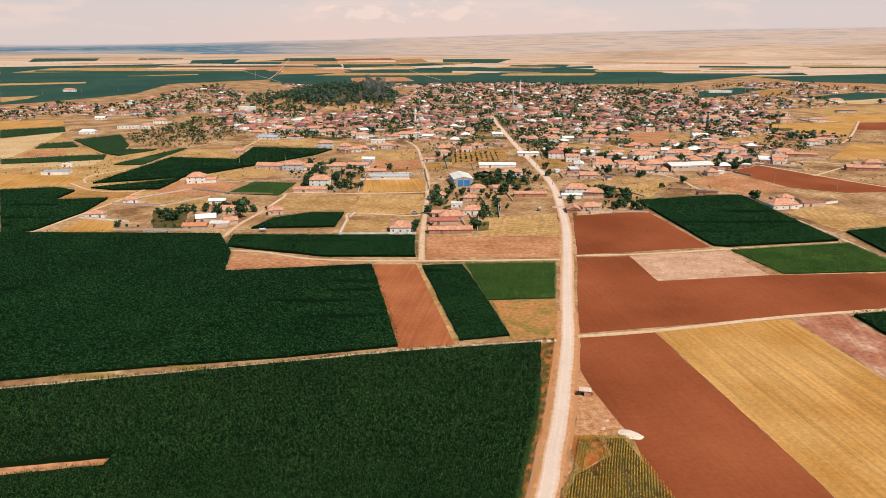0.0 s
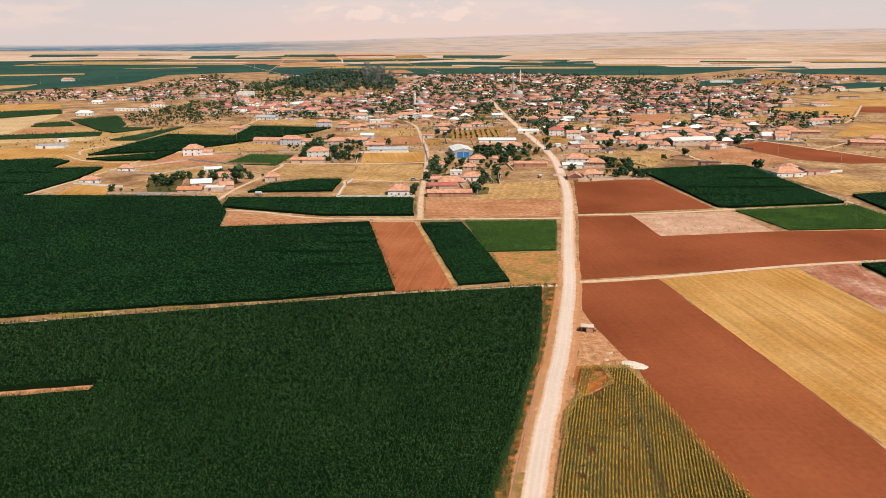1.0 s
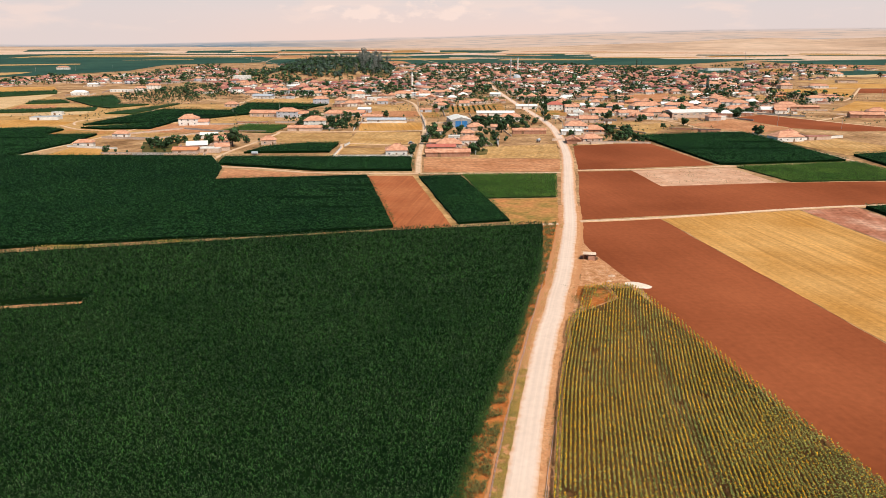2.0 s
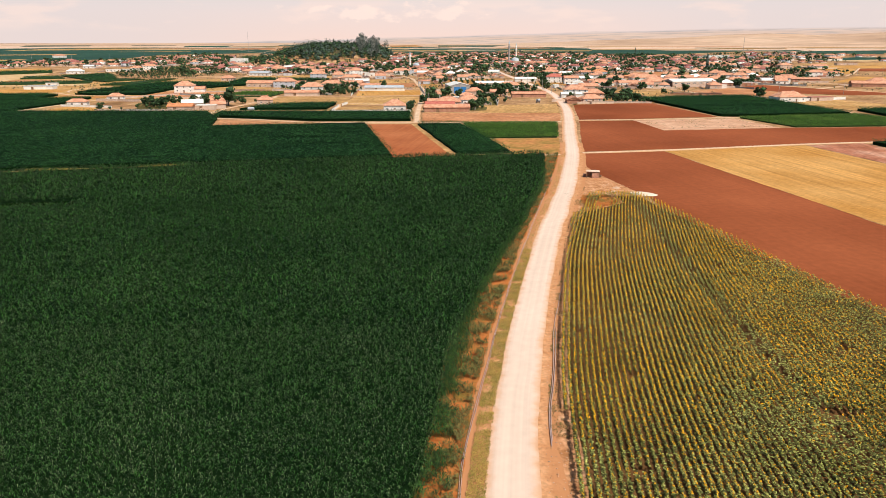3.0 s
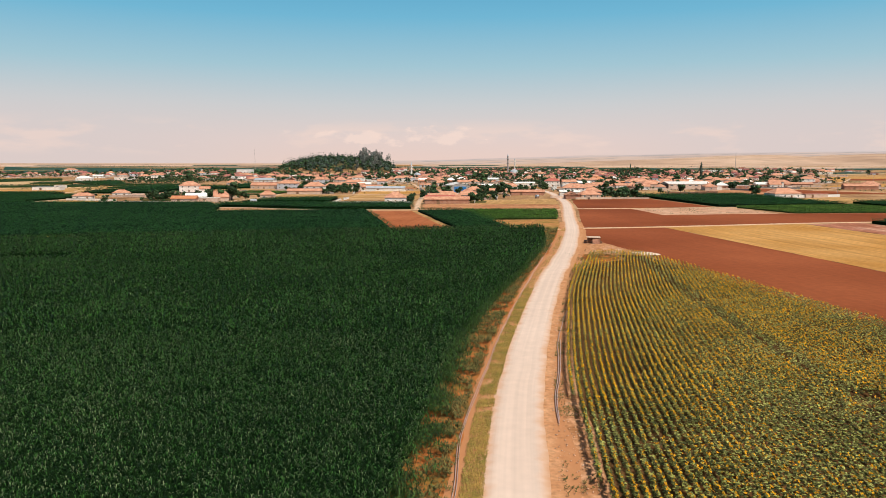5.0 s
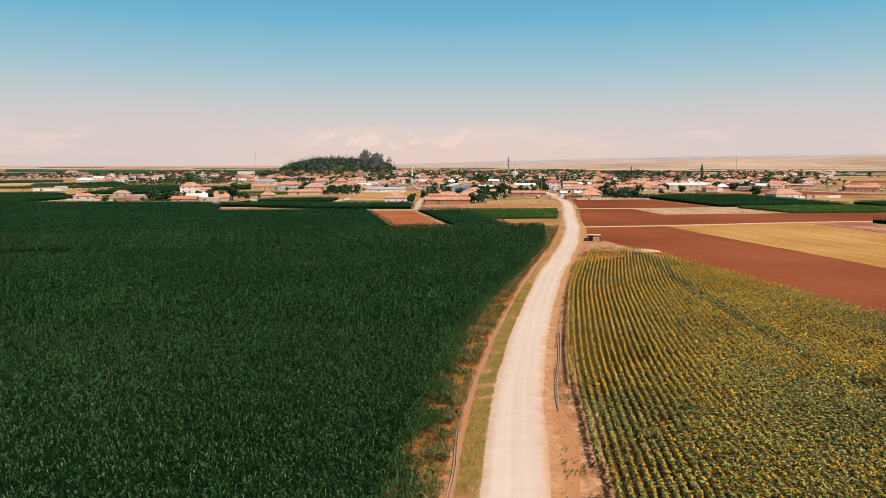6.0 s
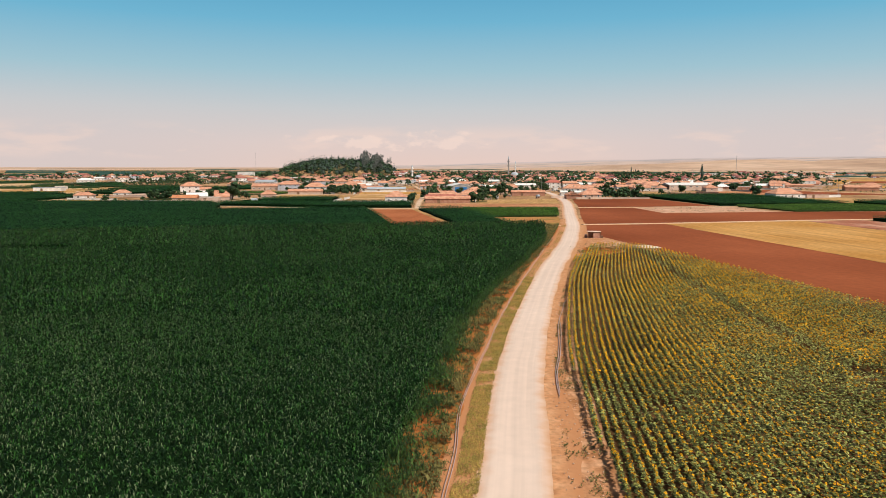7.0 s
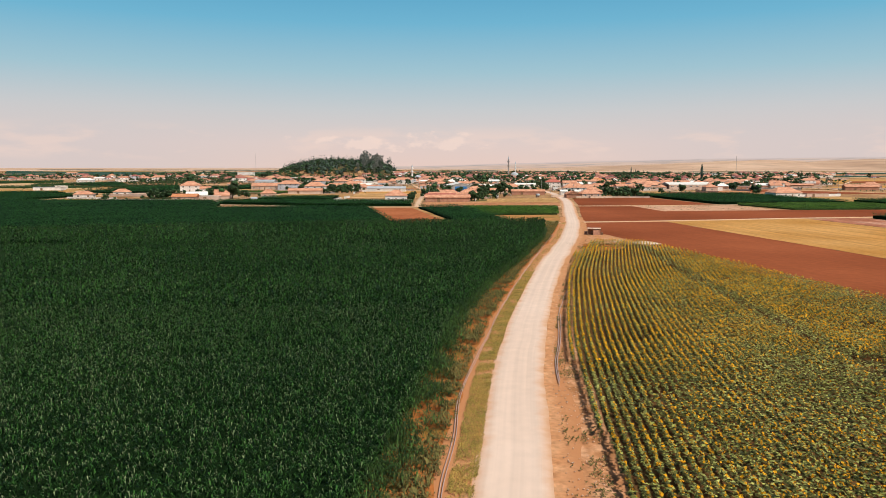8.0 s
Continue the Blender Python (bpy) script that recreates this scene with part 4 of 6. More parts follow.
field("soil_pale", [(983, 1991), (1221, 2069), (1119, 1894), (894, 1727)])
road(3.6, [(-300, 200), (-152, 234), (-117, 242), (-89, 248), (-60, 255), (-15, 266), (44, 276)])
road(4.0, [(53, 280), (86, 286), (149, 302), (194, 310), (215, 314)])
road(3.6, [(-134, 409), (-125, 403), (-101, 398), (-70, 385), (-15, 382), (62, 385)])
road(3.6, [(72, 392), (114, 396), (160, 405), (236, 420)])
road(5.0, [(-13, 382), (-14, 431), (-14, 488), (-14, 563), (-16, 635), (-22, 701), (-31, 797), (-45, 851)])
road(4.0, [(-134, 409), (-133, 457), (-127, 496), (-122, 542), (-118, 559), (-64, 557), (-15, 563)])
road(4.0, [(-271, 434), (-257, 440), (-251, 469), (-241, 532), (-237, 574), (-222, 622)])
road(4.0, [(182, 650), (197, 615), (203, 564), (225, 553), (227, 502), (233, 461), (237, 421), (240, 387), (243, 358)])
road(4.0, [(137, 841), (183, 814), (206, 781), (235, 797)])
road(4.0, [(296, 685), (332, 618), (354, 584), (374, 564)])
road(4.0, [(319, 631), (356, 664), (379, 689), (337, 711), (316, 728), (275, 695)])
road(4.0, [(450, 833), (498, 902), (592, 1057)])
road(4.0, [(-220, 797), (-221, 901), (-252, 1008), (-276, 1134), (-318, 1275)])
road(4.0, [(-222, 814), (-166, 772), (-93, 814), (-58, 851)])
road(3.0, [(-1020, 2973), (-757, 2716), (-621, 2424), (-431, 1968)])
road(4.0, [(-504, 2128), (-603, 2716), (-863, 4137)])
road(4.0, [(-464, 4615), (-259, 3495), (-91, 2499), (-13, 2099)])
road(4.0, [(-1959, 4828), (-1646, 4142), (-1274, 3283)])
road(3.0, [(-297, 597), (-308, 630), (-282, 688), (-282, 797), (-241, 850)])
road(3.0, [(-309, 597), (-276, 567), (-241, 563)])
road(3.0, [(-65, 436), (-65, 472), (-64, 492), (-26, 485), (-17, 488)])

# ---- trees ----
SPRAYS = {}


def crown_mesh(name, blobs, per, size, mat, rng, flat=0.8, heart=True):
    """Many small leaf sprays on the shells of several clumps."""
    V, F, K, n = [], [], [], 0
    for bx, by, bz, r in blobs:
        k = max(6, int(per * r * r))
        d = rng.normal(0, 1, (k, 3))
        d /= np.linalg.norm(d, axis=1)[:, None]
        c = np.array([bx, by, bz]) + d * (r * rng.uniform(0.55, 1.08, k))[:, None] * [1, 1, flat]
        nrm = d + rng.normal(0, 0.5, (k, 3))
        nrm /= np.linalg.norm(nrm, axis=1)[:, None]
        a = np.cross(nrm, rng.normal(0, 1, (k, 3)))
        a /= np.linalg.norm(a, axis=1)[:, None]
        b = np.cross(nrm, a)
        s = (size * rng.uniform(0.6, 1.4, k))[:, None]
        V.append(np.stack([c - a * s, c - b * s * 0.7, c + a * s, c + b * s * 0.7 + nrm * s * 0.4], 1).reshape(-1, 3))
        F.append(np.arange(k)[:, None] * 4 + [[0, 1, 2, 3]] + n)
        n += 4 * k
    for bx, by, bz, r in blobs:
        if heart:
            g = rng.uniform(0, 6.28)
            ring = [[0, 0, 0.74]] + [[0.84 * math.cos(q) * math.cos(e), 0.84 * math.sin(q) * math.cos(e), 0.84 * math.sin(e)] for e in (0.55, -0.35) for q in np.arange(5) * 1.2566 + g + e] + [[0, 0, -0.7]]
            V.append(np.array([bx, by, bz]) + np.array(ring) * r * rng.uniform(0.8, 1.1, (12, 1)) * [1, 1, flat])
            T = [[0, 1 + i, 1 + (i + 1) % 5] for i in range(5)] + [[1 + i, 6 + i, 6 + (i + 1) % 5] for i in range(5)] + [[1 + i, 6 + (i + 1) % 5, 1 + (i + 1) % 5] for i in range(5)] + [[11, 6 + (i + 1) % 5, 6 + i] for i in range(5)]
            K.append(np.array(T) + n)
            n += 12
    quads = np.concatenate(F)
    tris = np.concatenate([quads[:, [0, 1, 2]], quads[:, [0, 2, 3]]] + K)
    me = np_mesh(name, np.concatenate(V), tris, [M[mat]])
    SPRAYS[me.name] = len(quads)
    return me


def make_tree(kind, seed):
    rng = np.random.default_rng(seed)
    spec = {"round": (6.2, "leaf", "leafy green village tree", "broadleaf_tree"), "big": (8.8, "leaf", "large dark green broadleaf tree", "broadleaf_tree"),
            "pine": (12.0, "pine", "dark green pine on the wooded mound", "pine_tree"), "poplar": (17.0, "pine", "tall narrow dark poplar", "poplar_tree"),
            "pale": (19.5, "greyleaf", "tall sparse grey-green tree on the mound", "tall_tree"), "shrub": (2.6, "leaf", "low dark green shrub", "shrub")}[kind]
    H, mat, label, name = spec
    H *= rng.uniform(0.85, 1.18)
    ob = tagged(new(name), label, "tree" if kind != "shrub" else "shrub", group="village trees")
    bm = bmesh.new()
    tr = H * (0.03 if kind != "shrub" else 0.02)
    lean = rng.normal(0, 0.02 * H, 2)
    tube(bm, [(0, 0, -0.3, tr * 1.3), (lean[0] * 0.3, lean[1] * 0.3, H * 0.25, tr), (lean[0], lean[1], H * 0.6, tr * 0.6), (lean[0] * 1.2, lean[1] * 1.2, H * 0.9, tr * 0.15)], 6)
    for k in range(4):
        a, z = k * 1.7 + seed, H * (0.3 + 0.1 * k)
        r = H * (0.22 if kind in ("round", "big", "shrub") else 0.1)
        tube(bm, [(0, 0, z, tr * 0.5), (r * 0.5 * math.cos(a), r * 0.5 * math.sin(a), z + r * 0.5, tr * 0.35), (r * math.cos(a), r * math.sin(a), z + r, tr * 0.12)], 5)
    part("trunk", bm, M["bark"], ob)
    if kind in ("round", "big", "shrub"):
        R = H * 0.46
        blobs = [(rng.normal(0, R * 0.38), rng.normal(0, R * 0.38), H * rng.uniform(0.26, 0.78), R * rng.uniform(0.38, 0.62)) for _ in range(9)] + [(0, 0, H * 0.45, R * 0.75)]
        me = crown_mesh("crown", blobs, {"round": 8, "big": 5, "shrub": 28}[kind], {"round": 0.45, "big": 0.62, "shrub": 0.24}[kind], mat, rng)
    elif kind == "pine":
        blobs = [(rng.normal(0, 0.4), rng.normal(0, 0.4), H * (0.14 + 0.8 * i / 9), H * 0.25 * (1.1 - i / 9) + 0.35) for i in range(10)]
        me = crown_mesh("crown", blobs, 8, 0.75, mat, rng, 0.6)
    elif kind == "poplar":
        blobs = [(rng.normal(0, 0.2), rng.normal(0, 0.2), H * (0.12 + 0.84 * i / 11), H * 0.095 * (1 - abs(i / 11 - 0.4) ** 2 * 1.9)) for i in range(12)]
        me = crown_mesh("crown", blobs, 14, 0.4, mat, rng, 1.2)
    else:
        blobs = [(rng.normal(0, H * 0.085), rng.normal(0, H * 0.085), H * rng.uniform(0.22, 0.94), H * rng.uniform(0.06, 0.115)) for _ in range(19)]
        me = crown_mesh("crown", blobs, 20, 0.5, mat, rng, 1.3, False)
    part("crown", me, None, ob)
    return ob


TREES, WOOD = {}, []
trng = random.Random(5)


def tree(kind, x, y):
    """One of five trees of a kind; past the nearest few hundred they join the woods."""
    key = (kind, trng.randrange(5))
    m = pose(x, y, height(x, y), 0, 0, trng.uniform(0, 360)) @ Matrix.Scale((trng.uniform(0.85, 1.4) if y > 850 else trng.uniform(0.6, 1.0)), 4)
    if key not in TREES:
        TREES[key] = make_tree(kind, 31 * len(TREES) + 7)
        TREES[key].matrix_basis = m
    elif y > TREE_REACH or kind in ("pine", "pale"):
        WOOD.append((TREES[key], m))
    else:
        copy_thing(TREES[key], m)


TREE_REACH = 760


def join_stuff(name, label, category, members):
    """Far, uncountable things as one mesh."""
    V, F, I, mats, n = [], [], [], [], 0
    cache = {}
    for src, m in members:
        if src not in cache:
            parts = []
            for o in src.children_recursive:
                me = o.data
                if o.name.startswith("window"):
                    continue
                co = np.empty(len(me.vertices) * 3, np.float32)
                me.vertices.foreach_get("co", co)
                loc = o.matrix_basis if o.parent == src else o.parent.matrix_basis @ o.matrix_basis
                co = co.reshape(-1, 3) @ np.array(loc.to_3x3()).T + np.array(loc.translation)
                me.calc_loop_triangles()
                tri = np.empty(len(me.loop_triangles) * 3, np.int32)
                me.loop_triangles.foreach_get("vertices", tri)
                mt = me.materials[0]
                if mt not in mats:
                    mats.append(mt)
                tri = tri.reshape(-1, 3)
                k = SPRAYS.get(me.name, 0)
                if k:
                    thin = 2 if src.name.startswith("tall_tree") else 12
                    tri = np.concatenate([tri[:k:thin], tri[k:2 * k:thin], tri[2 * k:2 * k + 60]])
                elif o.name.startswith("trunk"):
                    tri = tri[:12]
                used, back = np.unique(tri, return_inverse=True)
                parts.append((co[used], back.reshape(-1, 3), mats.index(mt)))
            cache[src] = parts
        r, t = np.array(m.to_3x3()).T, np.array(m.translation)
        for co, tri, k in cache[src]:
            V.append(co @ r + t)
            F.append(tri + n)
            I.append(np.full(len(tri), k))
            n += len(co)
    return tagged(new(name, np_mesh(name, np.concatenate(V), np.concatenate(F), mats, np.concatenate(I))), label, category, kind="stuff")


# ---- houses ----
def roof_mesh(kind, w, d, h, mat):
    """Hipped, gabled or flat roof with thickness and eaves; the ridge follows the longer side."""
    o, t = 0.45, 0.16
    a, b = w / 2 + o, d / 2 + o
    bm = bmesh.new()
    if kind == "flat":
        box(bm, -a + 0.3, a - 0.3, -b + 0.3, b - 0.3, h + 0.004, h + 0.22)
        box(bm, -a + 0.3, a - 0.3, -b + 0.3, -b + 0.5, h + 0.224, h + 0.45)
    else:
        rise = min(w, d) / 2 * (0.60 if kind == "hip" else 0.46)
        lo = [(-a, -b), (a, -b), (a, b), (-a, b)]
        e = (min(a, b) if kind == "hip" else 0.0)
        if w >= d:
            ridge = [(-a + e * 0.95, 0), (a - e * 0.95, 0)]
            quads = ((0, 1, 5, 4), (2, 3, 4, 5))
            ends = ((1, 2, 5), (3, 0, 4))
        else:
            ridge = [(0, -b + e * 0.95), (0, b - e * 0.95)]
            quads = ((1, 2, 5, 4), (3, 0, 4, 5))
            ends = ((0, 1, 4), (2, 3, 5))
        vb = [bm.verts.new((x, y, h - 0.05)) for x, y in lo] + [bm.verts.new((x, y, h + rise - 0.05)) for x, y in ridge]
        vt = [bm.verts.new((x, y, h - 0.05 + t)) for x, y in lo] + [bm.verts.new((x, y, h + rise - 0.05 + t)) for x, y in ridge]
        for f in quads + ends:
            bm.faces.new([vt[i] for i in f])
            bm.faces.new([vb[i] for i in reversed(f)])
        for i in range(4):
            j = (i + 1) % 4
            bm.faces.new((vb[i], vb[j], vt[j], vt[i]))
    return bm


WIN = {}


def window_mesh(w, h, key):
    if key not in WIN:
        bm = bmesh.new()
        for x0, x1, z0, z1 in ((-w / 2, w / 2, 0, 0.1), (-w / 2, w / 2, h - 0.1, h), (-w / 2, -w / 2 + 0.1, 0.1, h - 0.1), (w / 2 - 0.1, w / 2, 0.1, h - 0.1), (-0.04, 0.04, 0.1, h - 0.1)):
            box(bm, x0, x1, -0.06, 0.05, z0, z1)
        f = bpy.data.meshes.new("window")
        bm.to_mesh(f)
        f.materials.append(M["white"])
        bm = bmesh.new()
        box(bm, -w / 2 + 0.08, w / 2 - 0.08, -0.025, 0.03, 0.08, h - 0.08)
        p = bpy.data.meshes.new("pane")
        bm.to_mesh(p)
        p.materials.append(M["glass"])
        WIN[key] = (f, p)
    return WIN[key]


ROOFWORD = {"tile": "clay-tiled", "red": "red-tiled", "orange": "orange-tiled", "metal": "pale sheet-metal", "bluegrey": "blue-grey sheet", "dark": "rusty sheet"}
WALLWORD = {"white": "whitewashed", "plaster": "ochre plastered", "brick": "bare brick", "blue": "pale blue", "dark": "dark"}
HOUSE_AT = []


def make_house(w, d, h, kind, roof, wall, shed=False, windows=True):
    storeys = 2 if h > 4.4 else 1
    if h > 8:
        storeys = 3
    word = "low farm shed" if shed else ("two-storey house" if storeys == 2 else "three-storey block" if storeys == 3 else "village house")
    ob = tagged(new("farm_shed" if shed else "house"), "%s %s with a %s %s roof" % (WALLWORD[wall], word, ROOFWORD[roof], {"hip": "hipped", "gable": "gabled", "flat": "flat"}[kind]), "shed" if shed else "house", group="village houses")
    bm = bmesh.new()
    box(bm, -w / 2, w / 2, -d / 2, d / 2, -0.3, h)
    if kind == "gable":
        rise = min(w, d) / 2 * 0.46
        if w >= d:
            for x in (-w / 2, w / 2):
                s = -1 if x < 0 else 1
                q = [bm.verts.new((x + k * s, y, z)) for k in (0.0, -0.2) for y, z in ((-d / 2, h), (d / 2, h), (0, h + rise * 0.93))]
                for f in ((0, 1, 2), (5, 4, 3), (0, 3, 4, 1), (1, 4, 5, 2), (2, 5, 3, 0)):
                    bm.faces.new([q[i] for i in f])
        else:
            for y in (-d / 2, d / 2):
                s = -1 if y < 0 else 1
                q = [bm.verts.new((x, y + k * s, z)) for k in (0.0, -0.2) for x, z in ((-w / 2, h), (w / 2, h), (0, h + rise * 0.93))]
                for f in ((0, 1, 2), (5, 4, 3), (0, 3, 4, 1), (1, 4, 5, 2), (2, 5, 3, 0)):
                    bm.faces.new([q[i] for i in f])
        bmesh.ops.recalc_face_normals(bm, faces=bm.faces[:])
    part("wall", bm, M[wall], ob)
    part("roof", roof_mesh(kind, w, d, h, roof), M[roof], ob)
    if kind != "flat":
        rise = min(w, d) / 2 * (0.60 if kind == "hip" else 0.46)
        half = max(w, d) / 2 + 0.45 - ((min(w, d) / 2 + 0.45) * 0.95 if kind == "hip" else 0)
        bm = bmesh.new()
        q = (-half, half, -0.16, 0.16) if w >= d else (-0.16, 0.16, -half, half)
        box(bm, *q, h + rise + 0.05, h + rise + 0.2)
        part("ridge_cap", bm, M["tile" if roof in ("tile", "red", "orange") else "grey"], ob)
    if shed:
        bm = bmesh.new()
        box(bm, -w * 0.2 - 0.9, -w * 0.2 + 0.9, -d / 2 - 0.06, -d / 2 + 0.02, 0, min(2.2, h - 0.3))
        part("door", bm, M["wood"], ob)
    else:
        n = max(2, int(w / 4.2)) if windows else 0
        for s in range(storeys):
            z = 1.0 + s * 2.75
            for i in range(n):
                x = -w / 2 + w * (i + 0.5) / n
                if s == 0 and i == n // 2:
                    bm = bmesh.new()
                    box(bm, x - 0.55, x + 0.55, -d / 2 - 0.07, -d / 2 + 0.02, 0, 2.1)
                    part("door", bm, M["wood"], ob)
                    continue
                f, p = window_mesh(1.3, 1.25, "w")
                win = part("window", f, None, ob)
                win.location = (x, -d / 2, z)
                part("pane", p, None, win)
            for side in (-1, 1):
                f, p = window_mesh(1.3, 1.25, "w")
                win = part("window", f, None, ob)
                win.location, win.rotation_euler = (side * w / 2, 0, z), (0, 0, radians(90 * side))
                part("pane", p, None, win)
        if kind == "hip":
            bm = bmesh.new()
            zr = h + min(w, d) * 0.30
            box(bm, w * 0.16, w * 0.16 + 0.55, d * 0.05, d * 0.05 + 0.55, h + 0.3, zr + 0.5)
            box(bm, w * 0.16 - 0.08, w * 0.16 + 0.63, d * 0.05 - 0.08, d * 0.05 + 0.63, zr + 0.504, zr + 0.62)
            part("chimney", bm, M["brick"], ob)
    return ob


def dwelling(x, y, turn, w, d, h, kind, roof, wall):
    """A house at its own place and size."""
    shed = h < 3 and kind != "hip" or wall in ("dark", "brick") and kind != "hip"
    ob = make_house(w, d, h, kind, roof, "brick" if wall == "dark" else wall, shed)
    ob.matrix_basis = pose(x, y, 0, 0, 0, turn)
    HOUSE_AT.append((x, y, max(w, d) / 2))
    return ob


dwelling(-28, 445, 4, 13.0, 11, 3.6, "hip", "tile", "white")
dwelling(3, 442, 3, 26.7, 7, 2.6, "gable", "tile", "brick")
dwelling(-1, 464, 2, 18.0, 6, 2.6, "gable", "red", "plaster")
dwelling(4, 476, 2, 16.2, 10, 3, "hip", "tile", "plaster")
dwelling(18, 493, 3, 13.7, 9, 3, "hip", "tile", "white")
dwelling(-4, 485, 0, 9.8, 7, 2.6, "gable", "tile", "plaster")
dwelling(8, 512, 0, 8.0, 7, 3, "flat", "metal", "white")
dwelling(-6, 543, 0, 11.8, 8, 2.8, "hip", "tile", "white")
dwelling(25, 566, 2, 12.3, 9, 3.2, "hip", "tile", "plaster")
dwelling(18, 534, -6, 9.1, 7, 2.6, "hip", "tile", "plaster")
dwelling(44, 571, 0, 13.3, 7, 2.6, "gable", "tile", "plaster")
dwelling(64, 548, 1, 24.7, 6, 2.6, "gable", "tile", "brick")
dwelling(58, 635, 0, 17.8, 9, 3.4, "hip", "tile", "white")
dwelling(34, 637, 0, 8.9, 14, 3, "gable", "tile", "plaster")
dwelling(48, 676, 0, 33.8, 7, 2.8, "gable", "metal", "white")
dwelling(100, 556, -4, 17.3, 11, 5.2, "hip", "tile", "white")
dwelling(113, 554, -6, 14.6, 10, 2.6, "hip", "tile", "brick")
dwelling(88, 498, 88, 11.6, 9, 2.6, "gable", "tile", "brick")
dwelling(101, 505, 12, 14.1, 9, 2.6, "hip", "tile", "plaster")
dwelling(94, 541, 0, 14.3, 5, 2.8, "gable", "metal", "white")
dwelling(119, 638, 0, 25.9, 5, 2.4, "flat", "tile", "plaster")
dwelling(110, 729, -3, 14.8, 9, 5.6, "hip", "red", "white")
dwelling(109, 769, 0, 13.2, 8, 3, "hip", "metal", "plaster")
dwelling(84, 745, 0, 21.0, 6, 2.8, "gable", "metal", "white")
dwelling(146, 677, 0, 20.1, 8, 2.8, "hip", "tile", "white")
dwelling(169, 677, 8, 19.0, 8, 3, "gable", "tile", "white")
dwelling(194, 723, 8, 22.6, 11, 5, "hip", "tile", "white")
dwelling(192, 673, 10, 21.0, 12, 4.2, "hip", "tile", "plaster")
dwelling(214, 700, 10, 19.7, 10, 3, "hip", "tile", "plaster")
dwelling(246, 657, 8, 7.2, 9, 3.2, "flat", "tile", "plaster")
dwelling(237, 510, 12, 20.5, 12, 3.2, "hip", "tile", "white")
dwelling(250, 533, 12, 9.9, 8, 2.8, "hip", "tile", "white")
dwelling(262, 516, 12, 17.6, 6, 2.4, "flat", "tile", "plaster")
dwelling(200, 554, 6, 15.5, 5, 2.2, "flat", "dark", "brick")
dwelling(377, 660, -12, 27.8, 9, 3, "gable", "tile", "brick")
dwelling(400, 684, -12, 16.0, 10, 3.6, "hip", "tile", "plaster")
dwelling(359, 739, -8, 28.9, 6, 2.6, "gable", "tile", "brick")
dwelling(349, 755, -6, 20.1, 10, 3, "hip", "tile", "white")
dwelling(281, 716, 8, 16.8, 9, 3, "hip", "tile", "white")
dwelling(297, 719, 8, 11.2, 8, 3, "flat", "tile", "plaster")
dwelling(304, 880, 6, 19.3, 9, 3.2, "gable", "metal", "white")
dwelling(438, 846, -10, 22.6, 8, 3, "gable", "tile", "white")
dwelling(535, 1061, -10, 25.0, 8, 3, "hip", "tile", "white")
dwelling(477, 1040, 10, 18.0, 10, 5, "hip", "tile", "plaster")
dwelling(719, 1370, 0, 25.9, 10, 5, "hip", "tile", "white")
dwelling(640, 1183, 0, 31.7, 10, 3, "flat", "dark", "plaster")
dwelling(593, 1612, 4, 50.8, 16, 5, "flat", "metal", "white")
dwelling(-206, 602, 8, 15.0, 11, 5.4, "hip", "tile", "white")
dwelling(-197, 603, 8, 13.2, 8, 2.8, "gable", "tile", "white")
dwelling(-157, 450, 3, 14.6, 7, 2.6, "gable", "orange", "plaster")
dwelling(-144, 457, 4, 12.0, 8, 2.6, "flat", "metal", "plaster")
dwelling(-157, 471, 16, 12.4, 9, 2.8, "gable", "metal", "plaster")
dwelling(-139, 464, 20, 8.6, 8, 2.8, "gable", "tile", "plaster")
dwelling(-149, 493, 6, 16.0, 9, 2.8, "hip", "tile", "plaster")
dwelling(-165, 522, 8, 11.4, 6, 2.6, "gable", "metal", "white")
dwelling(-229, 526, 10, 10.6, 7, 2.8, "hip", "tile", "white")
dwelling(-234, 481, 10, 12.0, 6, 2.8, "hip", "tile", "white")
dwelling(-343, 641, 8, 23.0, 11, 2.6, "flat", "bluegrey", "white")
dwelling(-352, 678, 8, 9.5, 5, 2.8, "flat", "metal", "white")
dwelling(-160, 668, -6, 25.0, 10, 3.4, "gable", "tile", "plaster")
dwelling(-138, 663, -6, 18.6, 10, 5.2, "hip", "tile", "blue")
dwelling(-123, 664, -6, 15.6, 8, 3, "hip", "tile", "white")
dwelling(-102, 591, 4, 16.5, 11, 5.2, "hip", "tile", "white")
dwelling(-105, 564, 2, 25.5, 7, 2.6, "gable", "tile", "plaster")
dwelling(-116, 491, 14, 9.9, 8, 3.2, "hip", "tile", "plaster")
dwelling(-47, 618, 0, 31.8, 7, 2.6, "gable", "bluegrey", "white")
dwelling(-61, 644, -3, 17.1, 7, 2.8, "gable", "tile", "plaster")
dwelling(-97, 668, 2, 18.8, 9, 3, "hip", "tile", "plaster")
dwelling(-80, 674, -6, 18.9, 9, 3, "gable", "tile", "white")
dwelling(-74, 705, -4, 12.1, 8, 3.2, "gable", "metal", "blue")
dwelling(-446, 916, 6, 18.7, 9, 3.4, "hip", "metal", "white")
dwelling(-397, 1025, 12, 17.7, 9, 5.4, "hip", "tile", "white")
dwelling(-394, 973, 12, 13.8, 8, 5, "hip", "tile", "white")
dwelling(-419, 973, 6, 27.5, 8, 3, "flat", "metal", "white")
dwelling(-506, 1082, 0, 15.3, 8, 3, "gable", "metal", "white")
dwelling(-310, 1158, 4, 24.5, 14, 11.5, "flat", "metal", "white")
